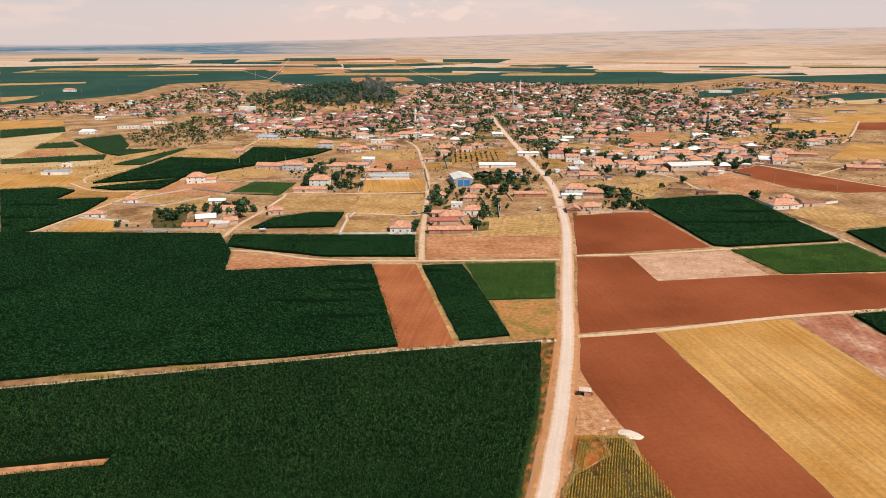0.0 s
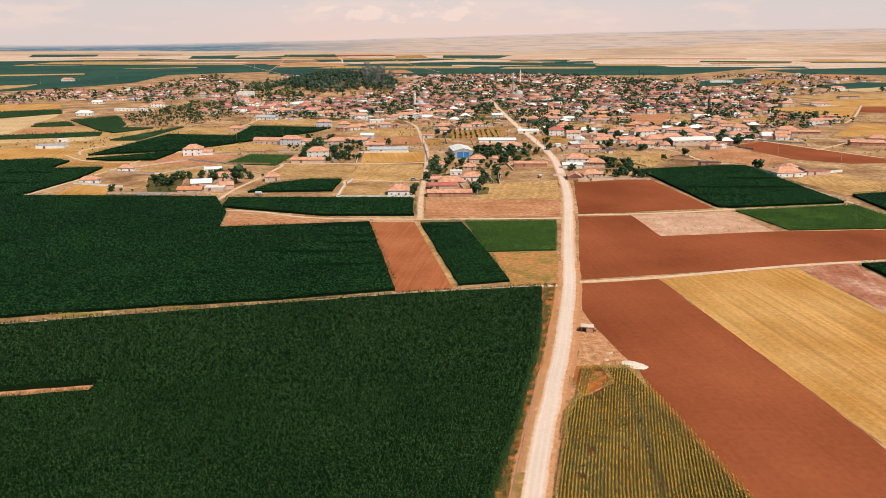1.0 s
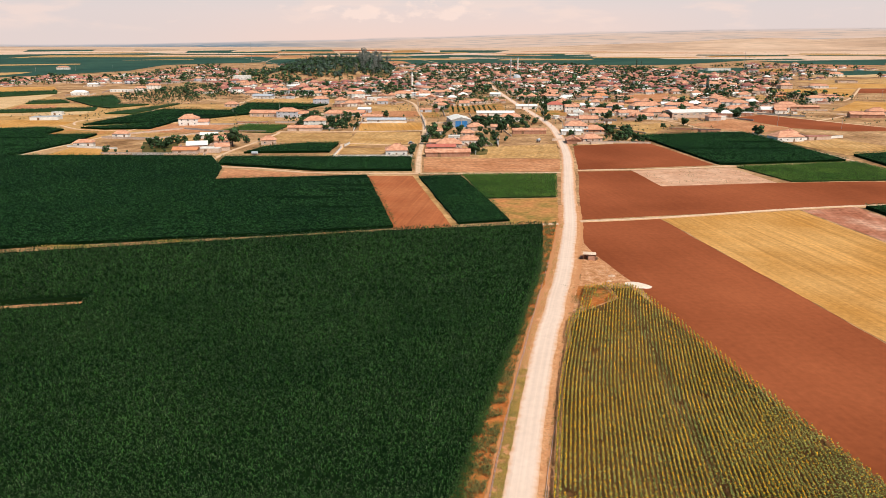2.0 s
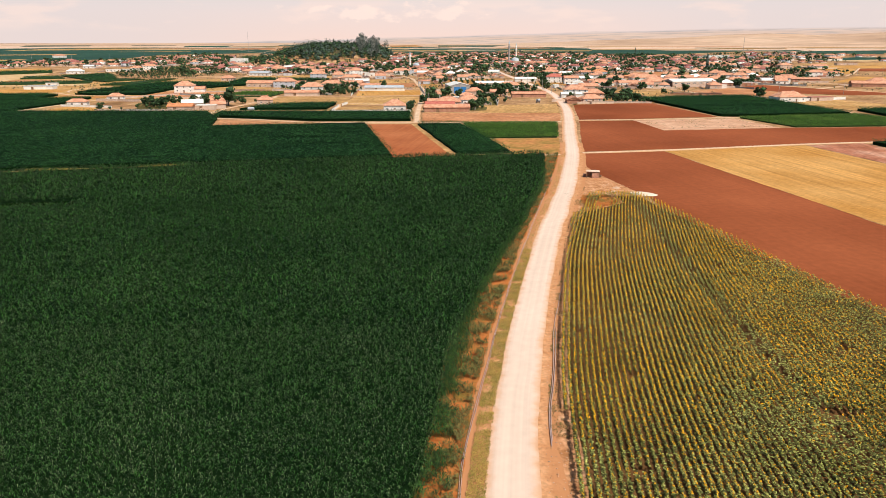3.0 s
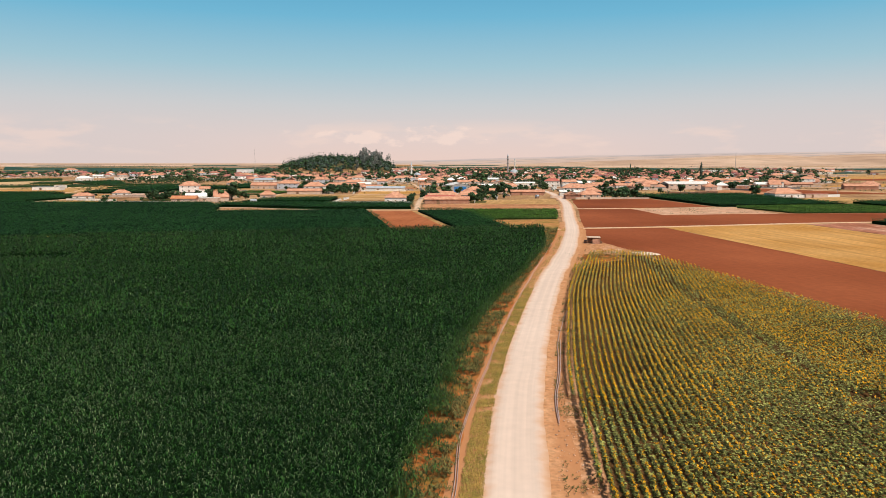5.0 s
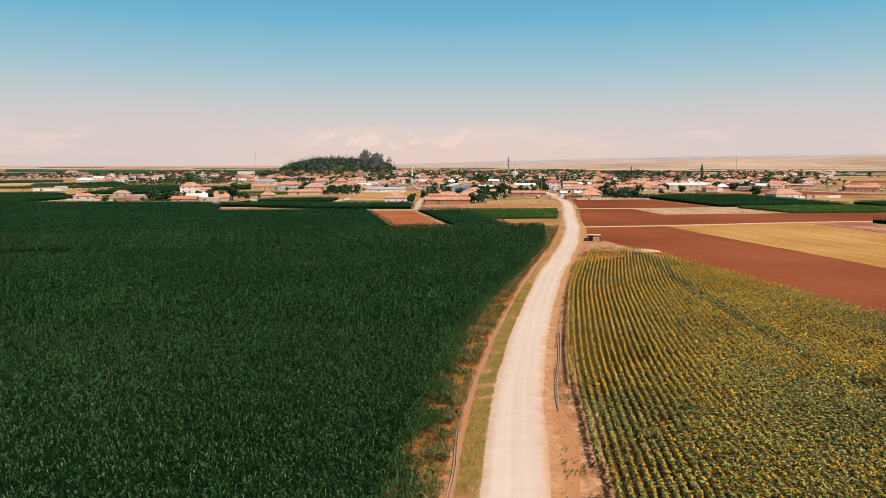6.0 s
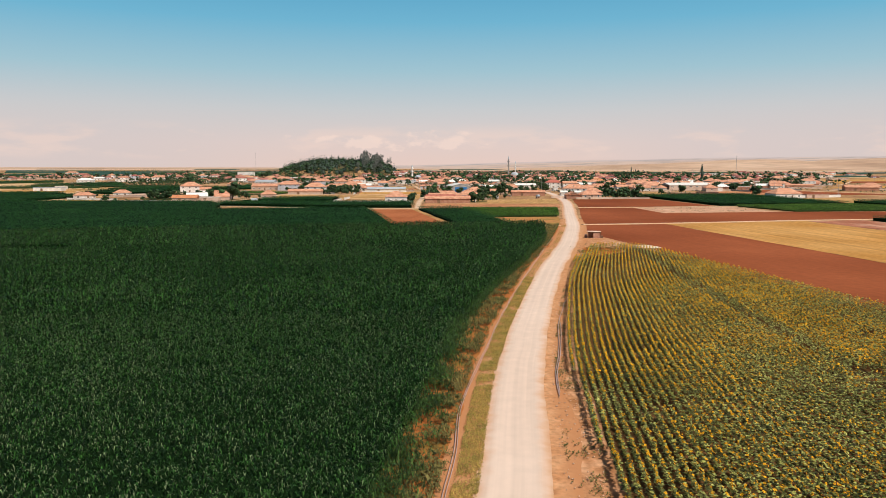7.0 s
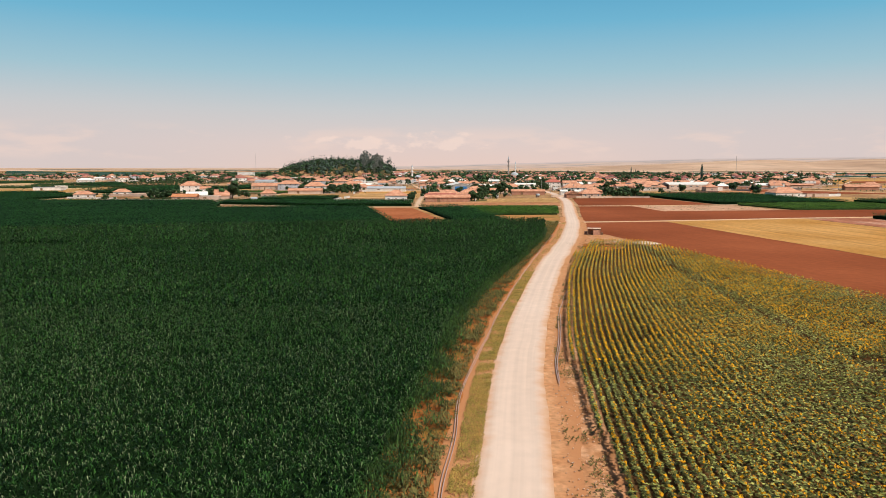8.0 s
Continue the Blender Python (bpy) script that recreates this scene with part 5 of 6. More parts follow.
dwelling(-832, 1643, 0, 26.0, 10, 5, "hip", "tile", "white")
dwelling(-216, 761, 0, 13.1, 8, 3, "hip", "tile", "plaster")
dwelling(-209, 869, -14, 24.5, 9, 3, "gable", "bluegrey", "white")
dwelling(-234, 915, -14, 15.8, 8, 3, "hip", "tile", "plaster")
dwelling(-77, 836, 0, 15.7, 9, 3.4, "flat", "metal", "white")
dwelling(-131, 801, 0, 16.3, 9, 5.2, "hip", "tile", "blue")
dwelling(-36, 890, 4, 16.8, 10, 5, "flat", "metal", "blue")
dwelling(-47, 880, 4, 20.7, 9, 5, "hip", "tile", "white")
dwelling(382, 1063, 6, 28.4, 12, 5, "hip", "tile", "blue")
dwelling(178, 906, 8, 18.5, 10, 5, "hip", "tile", "blue")
dwelling(181, 855, 6, 16.1, 9, 4.6, "hip", "orange", "blue")


def warehouse(x, y, turn, w, d, h, front):
    """A large hall with a low white gabled roof; front: the colour of its doors, or dark for a shade-coloured west end.
    """
    ob = tagged(new("warehouse"), "long pale warehouse with a white sheet-metal roof" if front == "dark" else "white-roofed hall with bright blue doors", "warehouse")
    bm = bmesh.new()
    box(bm, -w / 2, w / 2, -d / 2, d / 2, -0.3, h)
    part("wall", bm, M["plaster" if front == "dark" else "grey"], ob)
    long_x = w >= d
    bm = bmesh.new()
    a, b = w / 2 + 0.3, d / 2 + 0.3
    rise = min(w, d) * 0.13
    prof = [(-1, h), (0, h + rise), (1, h), (1, h - 0.2), (0, h + rise - 0.2), (-1, h - 0.2)]
    ends = []
    for s in (-1, 1):
        ends.append([bm.verts.new((s * a, k * b, z) if long_x else (k * a, s * b, z)) for k, z in prof])
    for i in range(6):
        j = (i + 1) % 6
        bm.faces.new((ends[0][i], ends[0][j], ends[1][j], ends[1][i]))
    bm.faces.new(ends[0])
    bm.faces.new(ends[1])
    bmesh.ops.recalc_face_normals(bm, faces=bm.faces[:])
    part("roof", bm, M["metal"], ob)
    bm = bmesh.new()
    for s in (-1, 1):
        q = []
        for off in (0.0, 0.25):
            for k, z in ((-0.97, h), (0, h + rise - 0.2), (0.97, h)):
                q.append(bm.verts.new((s * (w / 2 - off), k * d / 2, z) if long_x else (k * w / 2, s * (d / 2 - off), z)))
        for f in ((0, 1, 2), (5, 4, 3), (0, 3, 4, 1), (1, 4, 5, 2), (2, 5, 3, 0)):
            bm.faces.new([q[i] for i in f])
    bmesh.ops.recalc_face_normals(bm, faces=bm.faces[:])
    part("gable", bm, M["grey"], ob)
    if front == "dark":
        # dark panel across the west end, standing for the shade on that side
        bm = bmesh.new()
        box(bm, -w / 2 - 0.08, -w / 2 + 0.02, -d * 0.42, d * 0.42, 0, h * 0.94)
        part("door", bm, M["dark"], ob)
        f, p = window_mesh(3.0, 1.0, "hall")
        for i in range(7):
            win = part("window", f, None, ob)
            win.location = (-w / 2 + w * (i + 0.5) / 7, -d / 2, h * 0.6)
            part("pane", p, None, win)
    else:
        for s in (-1, 1):
            bm = bmesh.new()
            box(bm, s * w * 0.02, s * w * 0.30, -d / 2 - 0.1, -d / 2 + 0.02, 0, h * 0.85) if s > 0 else box(bm, -w * 0.30, -w * 0.02, -d / 2 - 0.1, -d / 2 + 0.02, 0, h * 0.85)
            part("door", bm, M["door_blue"], ob)
    ob.matrix_basis = pose(x, y, 0, 0, 0, turn)
    HOUSE_AT.append((x, y, max(w, d) / 2))


warehouse(13, 598, 8, 16, 26, 6.0, "blue")
warehouse(221, 664, 12, 42, 16, 5.0, "dark")


# ---- mosque towers and masts ----
def minaret(x, y, tall, mat, label):
    ob = tagged(new("minaret"), label, "minaret")
    r = 1.25
    bm = bmesh.new()
    box(bm, -1.8, 1.8, -1.8, 1.8, -0.2, tall * 0.16)
    part("plinth", bm, M[mat], ob)
    bm = tube(bmesh.new(), [(0, 0, tall * 0.16, r * 1.25), (0, 0, tall * 0.2, r), (0, 0, tall * 0.82, r * 0.86), (0, 0, tall * 0.83, r * 0.9)], 12)
    part("shaft", bm, M[mat], ob)
    for k in (0.55, 0.72):
        bm = tube(bmesh.new(), [(0, 0, tall * k - 0.7, r * 0.9), (0, 0, tall * k, r * 1.65), (0, 0, tall * k + 1.0, r * 1.65), (0, 0, tall * k + 1.02, r * 0.9)], 12)
        part("balcony", bm, M[mat], ob)
    bm = tube(bmesh.new(), [(0, 0, tall * 0.832, r * 1.0), (0, 0, tall * 0.97, 0.12), (0, 0, tall, 0.03)], 12)
    part("cap", bm, M["bluegrey"], ob)
    ob.matrix_basis = pose(x, y, 0)


minaret(108, 1190, 39, "grey", "tall grey stone minaret above the village roofs")
minaret(155, 1545, 32, "white", "slender white minaret behind the village")
minaret(-42, 1027, 24, "white", "small white minaret beside a mosque")


def mosque(x, y, s, wall):
    ob = tagged(new("mosque"), "village mosque with a low lead dome", "mosque")
    bm = bmesh.new()
    box(bm, -s, s, -s, s, -0.2, s * 0.8)
    part("wall", bm, M[wall], ob)
    bm = tube(bmesh.new(), [(0, 0, s * 0.8, s * 0.8)] + [(0, 0, s * 0.85 + s * 0.6 * math.sin(a), s * 0.78 * math.cos(a)) for a in np.linspace(0, 1.5, 7)], 16)
    part("dome", bm, M["bluegrey"], ob)
    ob.matrix_basis = pose(x, y, 0)
    HOUSE_AT.append((x, y, s))


mosque(119, 1200, 8, "plaster")
mosque(-34, 1035, 6, "white")


def mast(x, y, tall):
    """A guyed lattice mast: three legs and bracing."""
    ob = tagged(new("radio_mast"), "thin grey lattice radio mast", "mast")
    for k in range(3):
        a = 2.094 * k
        part("leg", tube(bmesh.new(), [(0.5 * math.cos(a), 0.5 * math.sin(a), -0.3, 0.16), (0.3 * math.cos(a), 0.3 * math.sin(a), tall, 0.1)], 5), M["grey"], ob)
    bm = bmesh.new()
    for i in range(int(tall / 3)):
        box(bm, -0.5, 0.5, -0.5, 0.5, i * 3.0 + 2, i * 3.0 + 2.12)
    part("bracing", bm, M["grey"], ob)
    ob.matrix_basis = pose(x, y, 0)


mast(612, 1520, 43)
mast(-553, 2170, 58)

# ---- the rest of the village ----
VILLAGE = [(-238, 1079), (-161, 1118), (-79, 1525), (-41, 1896), (305, 1895), (478, 1604), (498, 1330), (522, 1135), (364, 798), (278, 701), (224, 701), (194, 735), (120, 735), (100, 797), (73, 841), (44, 701), (-4, 701), (-28, 841), (-96, 841), (-143, 814), (-216, 912)]
WEST_END = [(-711, 1177), (-689, 1329), (-583, 1296), (-579, 1556), (-575, 1851), (-438, 1604), (-327, 1177), (-398, 1134), (-418, 1071), (-511, 1134), (-586, 1109), (-639, 1056)]
EAST_END = [(493, 1655), (735, 1895), (1022, 1894), (904, 1525), (790, 1330), (684, 1296), (541, 1178), (507, 1353)]
FAR_END = [(-406, 1851), (-254, 1992), (-73, 1992), (150, 2156), (337, 2098), (298, 1851), (-40, 1851), (-216, 1691)]
THICKET = [(-389, 922), (-373, 994), (-360, 1071), (-335, 1126), (-294, 1178), (-268, 1071), (-266, 1008), (-272, 940), (-259, 855), (-273, 797), (-324, 797), (-358, 841)]
SCRUB = [(-391, 901), (-371, 969), (-363, 1056), (-313, 1110), (-261, 1035), (-244, 911), (-271, 841), (-301, 797), (-338, 797)]
vr = random.Random(21)


def reach_box(pts, pad):
    q = np.array(pts, float)
    return (*(q.min(0) - pad), *(q.max(0) + pad))


PLOTS = [(reach_box(q, 0), q) for q in OPEN]
LANES = [(reach_box(q, w / 2 + 12), q, w) for q, w in ROADS]


def free(x, y, reach):
    for a, b, r in HOUSE_AT:
        if abs(x - a) < r + reach and abs(y - b) < r + reach and math.hypot(x - a, y - b) < r + reach:
            return False
    p = [(x, y)]
    for (x0, y0, x1, y1), q, w in LANES:
        if x0 < x < x1 and y0 < y < y1 and near_line(p, q, w / 2 + reach)[0]:
            return False
    return not any(x0 < x < x1 and y0 < y < y1 and inside(p, q)[0] for (x0, y0, x1, y1), q in PLOTS)


def scatter(poly, n, tries=40):
    xs, ys = [q[0] for q in poly], [q[1] for q in poly]
    for _ in range(n * tries):
        x, y = vr.uniform(min(xs), max(xs)), vr.uniform(min(ys), max(ys))
        if inside([(x, y)], poly)[0]:
            yield x, y


STOCK, ROOFS, HOUSE_REACH = [], [], 940


def stock_house(x, y, turn):
    """One of the village's house types, turned to its street."""
    if len(STOCK) < 26:
        w, d = vr.uniform(9.5, 15.5), vr.uniform(8, 10.5)
        kind = vr.choice(["hip"] * 5 + ["gable"] * 3 + ["flat"])
        h = vr.choice([3.0, 3.2, 3.4, 3.4, 5.4, 5.8])
        wall = vr.choice(["white", "white", "white", "plaster", "plaster", "brick", "blue"])
        roof = "metal" if kind == "flat" else vr.choice(["tile"] * 9 + ["orange", "metal"])
        if len(STOCK) % 4 == 3:
            w, d, h, kind = vr.uniform(8, 15), 5.2, 2.5, "gable"
        ob = make_house(w, d, h, kind, roof, wall, shed=h < 2.9)
        STOCK.append((ob, max(w, d) / 2))
        r = max(w, d) / 2
        ob.matrix_basis = pose(x, y, height(x, y), 0, 0, turn)
    else:
        src, r = vr.choice(STOCK)
        m = pose(x, y, height(x, y), 0, 0, turn)
        if y > HOUSE_REACH:
            ROOFS.append((src, m))
        else:
            copy_thing(src, m)
    HOUSE_AT.append((x, y, r * 0.8))


SMALL = []


def outbuilding(x, y, turn):
    """A hut or store in the yard of a house."""
    if len(SMALL) < 9:
        w, d = vr.uniform(4, 8), vr.uniform(3.2, 4.5)
        ob = make_house(w, d, vr.uniform(2.1, 2.6), vr.choice(["gable", "flat", "gable"]), vr.choice(["tile", "tile", "metal", "dark", "bluegrey"]), vr.choice(["brick", "plaster", "white"]), shed=True)
        ob.matrix_basis = pose(x, y, height(x, y), 0, 0, turn)
        SMALL.append(ob)
    elif y > 900:
        ROOFS.append((vr.choice(SMALL), pose(x, y, height(x, y), 0, 0, turn)))
    else:
        copy_thing(vr.choice(SMALL), pose(x, y, height(x, y), 0, 0, turn))
    HOUSE_AT.append((x, y, 2.5))


def settle(poly, n, reach):
    k = 0
    for x, y in scatter(poly, n):
        if height(x, y) < 6 and free(x, y, reach):
            base = 10 * math.sin(x * 0.006 + y * 0.004) + vr.choice([0, 0, 0, 90])
            turn = base + vr.uniform(-7, 7)
            stock_house(x, y, turn)
            for _ in range(2):
                a, q = vr.uniform(0, 6.283), HOUSE_AT[-1][2] + vr.uniform(6, 11)
                ox, oy = x + q * math.cos(a), y + q * math.sin(a)
                if vr.random() < 0.6 and free(ox, oy, 2.5):
                    outbuilding(ox, oy, turn + vr.choice([0, 90]))
            k += 1
            if k == n:
                break


settle(VILLAGE, 900, 1.6)
settle(WEST_END, 120, 5)
settle(EAST_END, 60, 8)
settle([(110, 600), (150, 640), (200, 600), (260, 640), (330, 700), (330, 760), (230, 720), (150, 720), (105, 680)], 26, 3)
settle([(-70, 700), (-10, 700), (-40, 830), (-130, 820)], 6, 4)
settle([(92, 690), (230, 740), (420, 800), (520, 1000), (330, 1020), (92, 860)], 42, 2.0)
settle([(-330, 930), (-150, 930), (-60, 1120), (-240, 1200)], 50, 2)
settle(FAR_END, 60, 6)
settle([(-330, 1180), (-238, 1079), (-216, 912), (-250, 900), (-300, 1000), (-345, 1120)], 22, 4)

# ---- planting ----
def plant(poly, n, kinds, reach=1.0):
    k = 0
    for x, y in scatter(poly, n, 60):
        if n > 400 and noise.noise((x * 0.022, y * 0.022, 6.0)) + vr.uniform(-0.35, 0.35) < -0.02:
            continue
        if free(x, y, reach):
            tree(vr.choice(kinds), x, y)
            k += 1
            if k == n:
                break


plant(VILLAGE, 3300, ["round", "round", "round", "big", "shrub"])
plant(WEST_END, 460, ["round", "round", "big"])
plant(EAST_END, 190, ["round", "big"])
plant(FAR_END, 150, ["round", "big"])
plant(SCRUB, 330, ["round", "shrub", "shrub", "shrub"])
plant(THICKET, 380, ["round", "shrub", "shrub"], 0.5)
for _ in range(520):
    a, q = vr.uniform(0, 6.283), math.sqrt(vr.random())
    x, y = MOUND[0] + 100 * q * math.cos(a), MOUND[1] + 140 * q * math.sin(a)
    if x < MOUND[0] + 98:
        tree(vr.choice(["round", "round", "big", "shrub"]), x, y)
# the wooded mound: pines, with tall thin trees on its east shoulder
k = 0
while k < 560:
    a, q = vr.uniform(0, 6.283), math.sqrt(vr.random())
    x, y = MOUND[0] + 106 * q * math.cos(a), MOUND[1] + 145 * q * math.sin(a)
    if y < MOUND[1] - 60 and x > MOUND[0] + 10 and vr.random() < 0.12:
        k += 1
        continue
    if x > MOUND[0] + 100:
        continue
    tree("pale" if MOUND[0] + 40 < x < MOUND[0] + 92 and vr.random() < 0.30 else "pine" if vr.random() < 0.75 else "big", x, y)
    k += 1
plant([(-405, 1525), (-329, 1700), (-250, 1600), (-280, 1300), (-340, 1230)], 190, ["big", "pine", "round"])
plant([(-330, 1180), (-250, 1060), (-200, 1120), (-240, 1230), (-300, 1250)], 90, ["big", "round"])
for x, y in ((474, 1829), (485, 1829), (395, 1604), (477, 1389), (559, 1787), (330, 930), (120, 960)):
    tree("poplar", x, y)
for x0, y0, x1, y1, n in ((795, 3490, 894, 3273, 8), (894, 3273, 1075, 2578, 26), (1503, 3487, 1647, 3203, 8), (1647, 3203, 1883, 3202, 12), (1102, 2383, 1158, 2313, 7), (-1150, 3300, -950, 3250, 9), (-1750, 3600, -1500, 3700, 12)):
    for i in range(n):
        t = (i + vr.uniform(-0.4, 0.4)) / n
        tree("shrub", x0 + (x1 - x0) * t, y0 + (y1 - y0) * t)
# gardens behind the first houses
plant([(22, 556), (60, 556), (74, 600), (74, 660), (24, 640)], 40, ["round", "shrub", "shrub"])
plant([(112, 498), (148, 498), (140, 560), (120, 570)], 44, ["shrub", "shrub", "round"], 0.5)
plant([(-115, 575), (-62, 575), (-66, 700), (-120, 690)], 36, ["round", "shrub", "shrub"])
plant([(-195, 450), (-140, 500), (-130, 540), (-190, 500)], 16, ["round", "shrub"])
plant([(-20, 440), (42, 470), (44, 560), (-8, 560)], 26, ["shrub", "round", "shrub"])
plant([(120, 600), (260, 650), (330, 700), (300, 760), (150, 700)], 40, ["round", "shrub", "shrub"])
plant([(410, 800), (470, 840), (470, 900), (380, 860), (330, 770), (370, 760)], 60, ["round", "shrub", "big"])
plant([(-363, 1365), (-370, 1525), (-306, 1496), (-199, 1389), (-140, 1329), (-136, 1196), (-204, 1169), (-231, 1126), (-247, 1079), (-296, 1215), (-319, 1234)], 150, ["big", "round", "round"], 0.5)
plant([(79, 923), (138, 912), (134, 823), (107, 806), (75, 832)], 45, ["big", "round", "round"], 0.5)
plant([(80, 700), (130, 700), (125, 830), (85, 860)], 60, ["round", "big"])
plant([(-130, 560), (-60, 560), (-60, 700), (-150, 690)], 50, ["round", "shrub", "shrub"], 0.5)
plant([(-20, 440), (42, 470), (60, 640), (-8, 600)], 40, ["shrub", "round", "shrub"], 0.5)
plant([(92, 690), (230, 700), (420, 790), (520, 1000), (330, 1020), (92, 860)], 190, ["round", "big", "shrub"], 0.5)
# orchard rows
for i in range(9):
    for j in range(5):
        tree("shrub", 10 + i * 5.2, 700 + j * 14 + i * 1.5)
# single trees by the nearer plots
tree("round", -208, 454)
tree("shrub", -202, 454)
tree("shrub", -195, 454)
tree("round", -188, 480)
tree("round", -178, 472)
tree("shrub", -172, 455)
tree("big", -181, 491)
tree("shrub", -176, 491)
tree("round", -178, 496)
tree("shrub", -161, 485)
tree("round", -154, 485)
tree("big", -137, 480)
tree("round", -132, 496)
tree("shrub", -185, 663)
tree("round", -125, 663)
tree("round", -107, 630)
tree("big", -84, 574)
tree("shrub", -75, 574)
tree("shrub", -70, 585)
tree("big", -115, 609)
tree("big", -8, 533)
tree("round", 18, 451)
tree("round", 38, 523)
tree("round", 31, 543)
tree("shrub", 35, 553)
tree("big", 44, 553)
tree("round", 33, 597)
tree("round", 43, 597)
tree("round", 52, 597)
tree("shrub", 60, 586)
tree("round", 63, 553)
tree("round", 76, 610)
tree("round", 91, 664)
tree("round", 89, 630)
tree("big", 117, 563)
tree("shrub", 110, 505)
tree("big", 118, 506)
tree("round", 135, 553)
tree("round", 132, 506)
tree("round", 132, 524)
tree("round", 173, 579)
tree("round", 195, 598)
tree("big", 246, 664)
tree("round", 259, 679)
tree("round", 264, 664)
tree("big", 281, 688)
tree("round", 135, 649)
tree("big", 143, 641)
tree("shrub", 155, 641)
tree("shrub", -35, 664)
tree("round", -51, 664)
tree("shrub", -91, 701)
tree("shrub", -74, 694)
tree("big", 227, 531)

for x, y in ((27, 615), (39, 630), (48, 641), (57, 630), (68, 638), (-8, 539), (-7, 527), (1, 539), (18, 464), (20, 454), (36, 531), (36, 512), (93, 531), (113, 574), (122, 572), (126, 553), (129, 543), (-127, 688), (-116, 675), (-90, 604), (-74, 646), (-196, 491), (-182, 472), (-183, 495), (-166, 498), (-157, 495), (-143, 498)):
    tree("round", x, y)
for x, y in ((30, 605), (35, 620), (42, 615), (49, 610), (59, 615), (68, 615), (22, 586), (8, 553), (12, 559), (25, 458), (22, 458), (35, 488), (93, 547), (90, 510), (89, 517), (114, 559), (126, 568), (136, 563), (-108, 652), (-97, 614), (-85, 590), (-83, 619), (-68, 630), (-64, 664), (-51, 664), (-189, 463), (-178, 454), (-183, 482), (-168, 460), (-171, 491), (-158, 488), (-147, 491), (-139, 502), (-125, 502)):
    tree("shrub", x, y)

join_stuff("distant_houses", "crowded clay-tiled houses in the far half of the village", "houses", ROOFS)
join_stuff("distant_trees", "dark green trees among far houses and on the mound", "trees", WOOD)

# ---- gardens and yards between the houses ----
gr = random.Random(21)
for i, (x, y) in enumerate(scatter(VILLAGE, 13)):
    if height(x, y) > 0.5:
        continue
    a = radians(10 * math.sin(x * 0.006 + y * 0.004))
    w, d, z = gr.uniform(9, 22), gr.uniform(8, 17), 0.012 + 0.0002 * i
    u, v = Vector((math.cos(a), math.sin(a), 0)), Vector((-math.sin(a), math.cos(a), 0))
    bm = bmesh.new()
    bm.faces.new([bm.verts.new(Vector((x, y, z)) + u * (w * p * gr.uniform(0.85, 1)) + v * (d * q * gr.uniform(0.85, 1))) for p, q in ((-1, -1), (0, -1), (1, -1), (1, 1), (0, 1), (-1, 1))])
    green = gr.random() < 0.7
    tagged(part("garden_plot", bm, M["garden" if green else "yard"], None), "weedy vegetable plot between houses" if green else "bare trodden earth yard between houses", "yard", kind="structure")

for k, q in enumerate(([(23, 630), (72, 630), (69, 590), (23, 579)], [(-10, 553), (1, 553), (1, 520), (-9, 516)], [(18, 465), (29, 470), (27, 447), (17, 444)], [(35, 543), (39, 543), (36, 482), (30, 479)], [(99, 574), (138, 586), (131, 553), (96, 543)], [(-124, 630), (-97, 630), (-92, 581), (-112, 576)], [(-124, 701), (-103, 707), (-97, 663), (-114, 658)], [(-204, 501), (-180, 501), (-163, 452), (-185, 452)], [(91, 553), (95, 553), (90, 489), (86, 482)])):
    bm = bmesh.new()
    bm.faces.new([bm.verts.new((x, y, 0.10 + 0.002 * k)) for x, y in ragged(q, 4, 0.5, k)])
    bmesh.ops.triangulate(bm, faces=bm.faces[:])
    tagged(part("garden_plot", bm, M["garden"], None), "green and brown kitchen garden beside a farmhouse", "yard", kind="structure")

# ---- yard walls ----
def yard_walls():
    """Low walls round the village yards."""
    r = random.Random(8)
    bm = bmesh.new()
    for x, y, rad in HOUSE_AT:
        a = radians(10 * math.sin(x * 0.006 + y * 0.004))
        for side in range(4):
            if r.random() < 0.45:
                continue
            off, half = rad + r.uniform(3, 7), rad + r.uniform(2, 6)
            t = a + side * math.pi / 2
            c, s = math.cos(t), math.sin(t)
            mx, my = x - s * off, y + c * off
            h, k = r.uniform(1.1, 1.7), 0.14
            q = [(mx + c * u * half - s * v * k, my + s * u * half + c * v * k) for u, v in ((-1, -1), (1, -1), (1, 1), (-1, 1))]
            if inside([(mx, my)], SCRUB)[0] or any(x0 < px < x1 and y0 < py < y1 and inside([(px, py)], o)[0] for px, py in (*q[:2], (mx, my)) for (x0, y0, x1, y1), o in PLOTS) or any(x0 < mx < x1 and y0 < my < y1 and near_line((*q, (mx, my)), pts, w / 2 + 1).any() for (x0, y0, x1, y1), pts, w in LANES):
                continue
            z0 = min(height(px, py) for px, py in q) - 0.2
            lo = [bm.verts.new((px, py, z0)) for px, py in q]
            hi = [bm.verts.new((px, py, z0 + 0.2 + h)) for px, py in q]
            bm.faces.new(hi)
            for i in range(4):
                bm.faces.new((lo[i], lo[(i + 1) % 4], hi[(i + 1) % 4], hi[i]))
    ob = part("yard_walls", bm, M["plaster"], None)
    tagged(ob, "low plastered walls round the village yards", "wall", kind="stuff")


yard_walls()


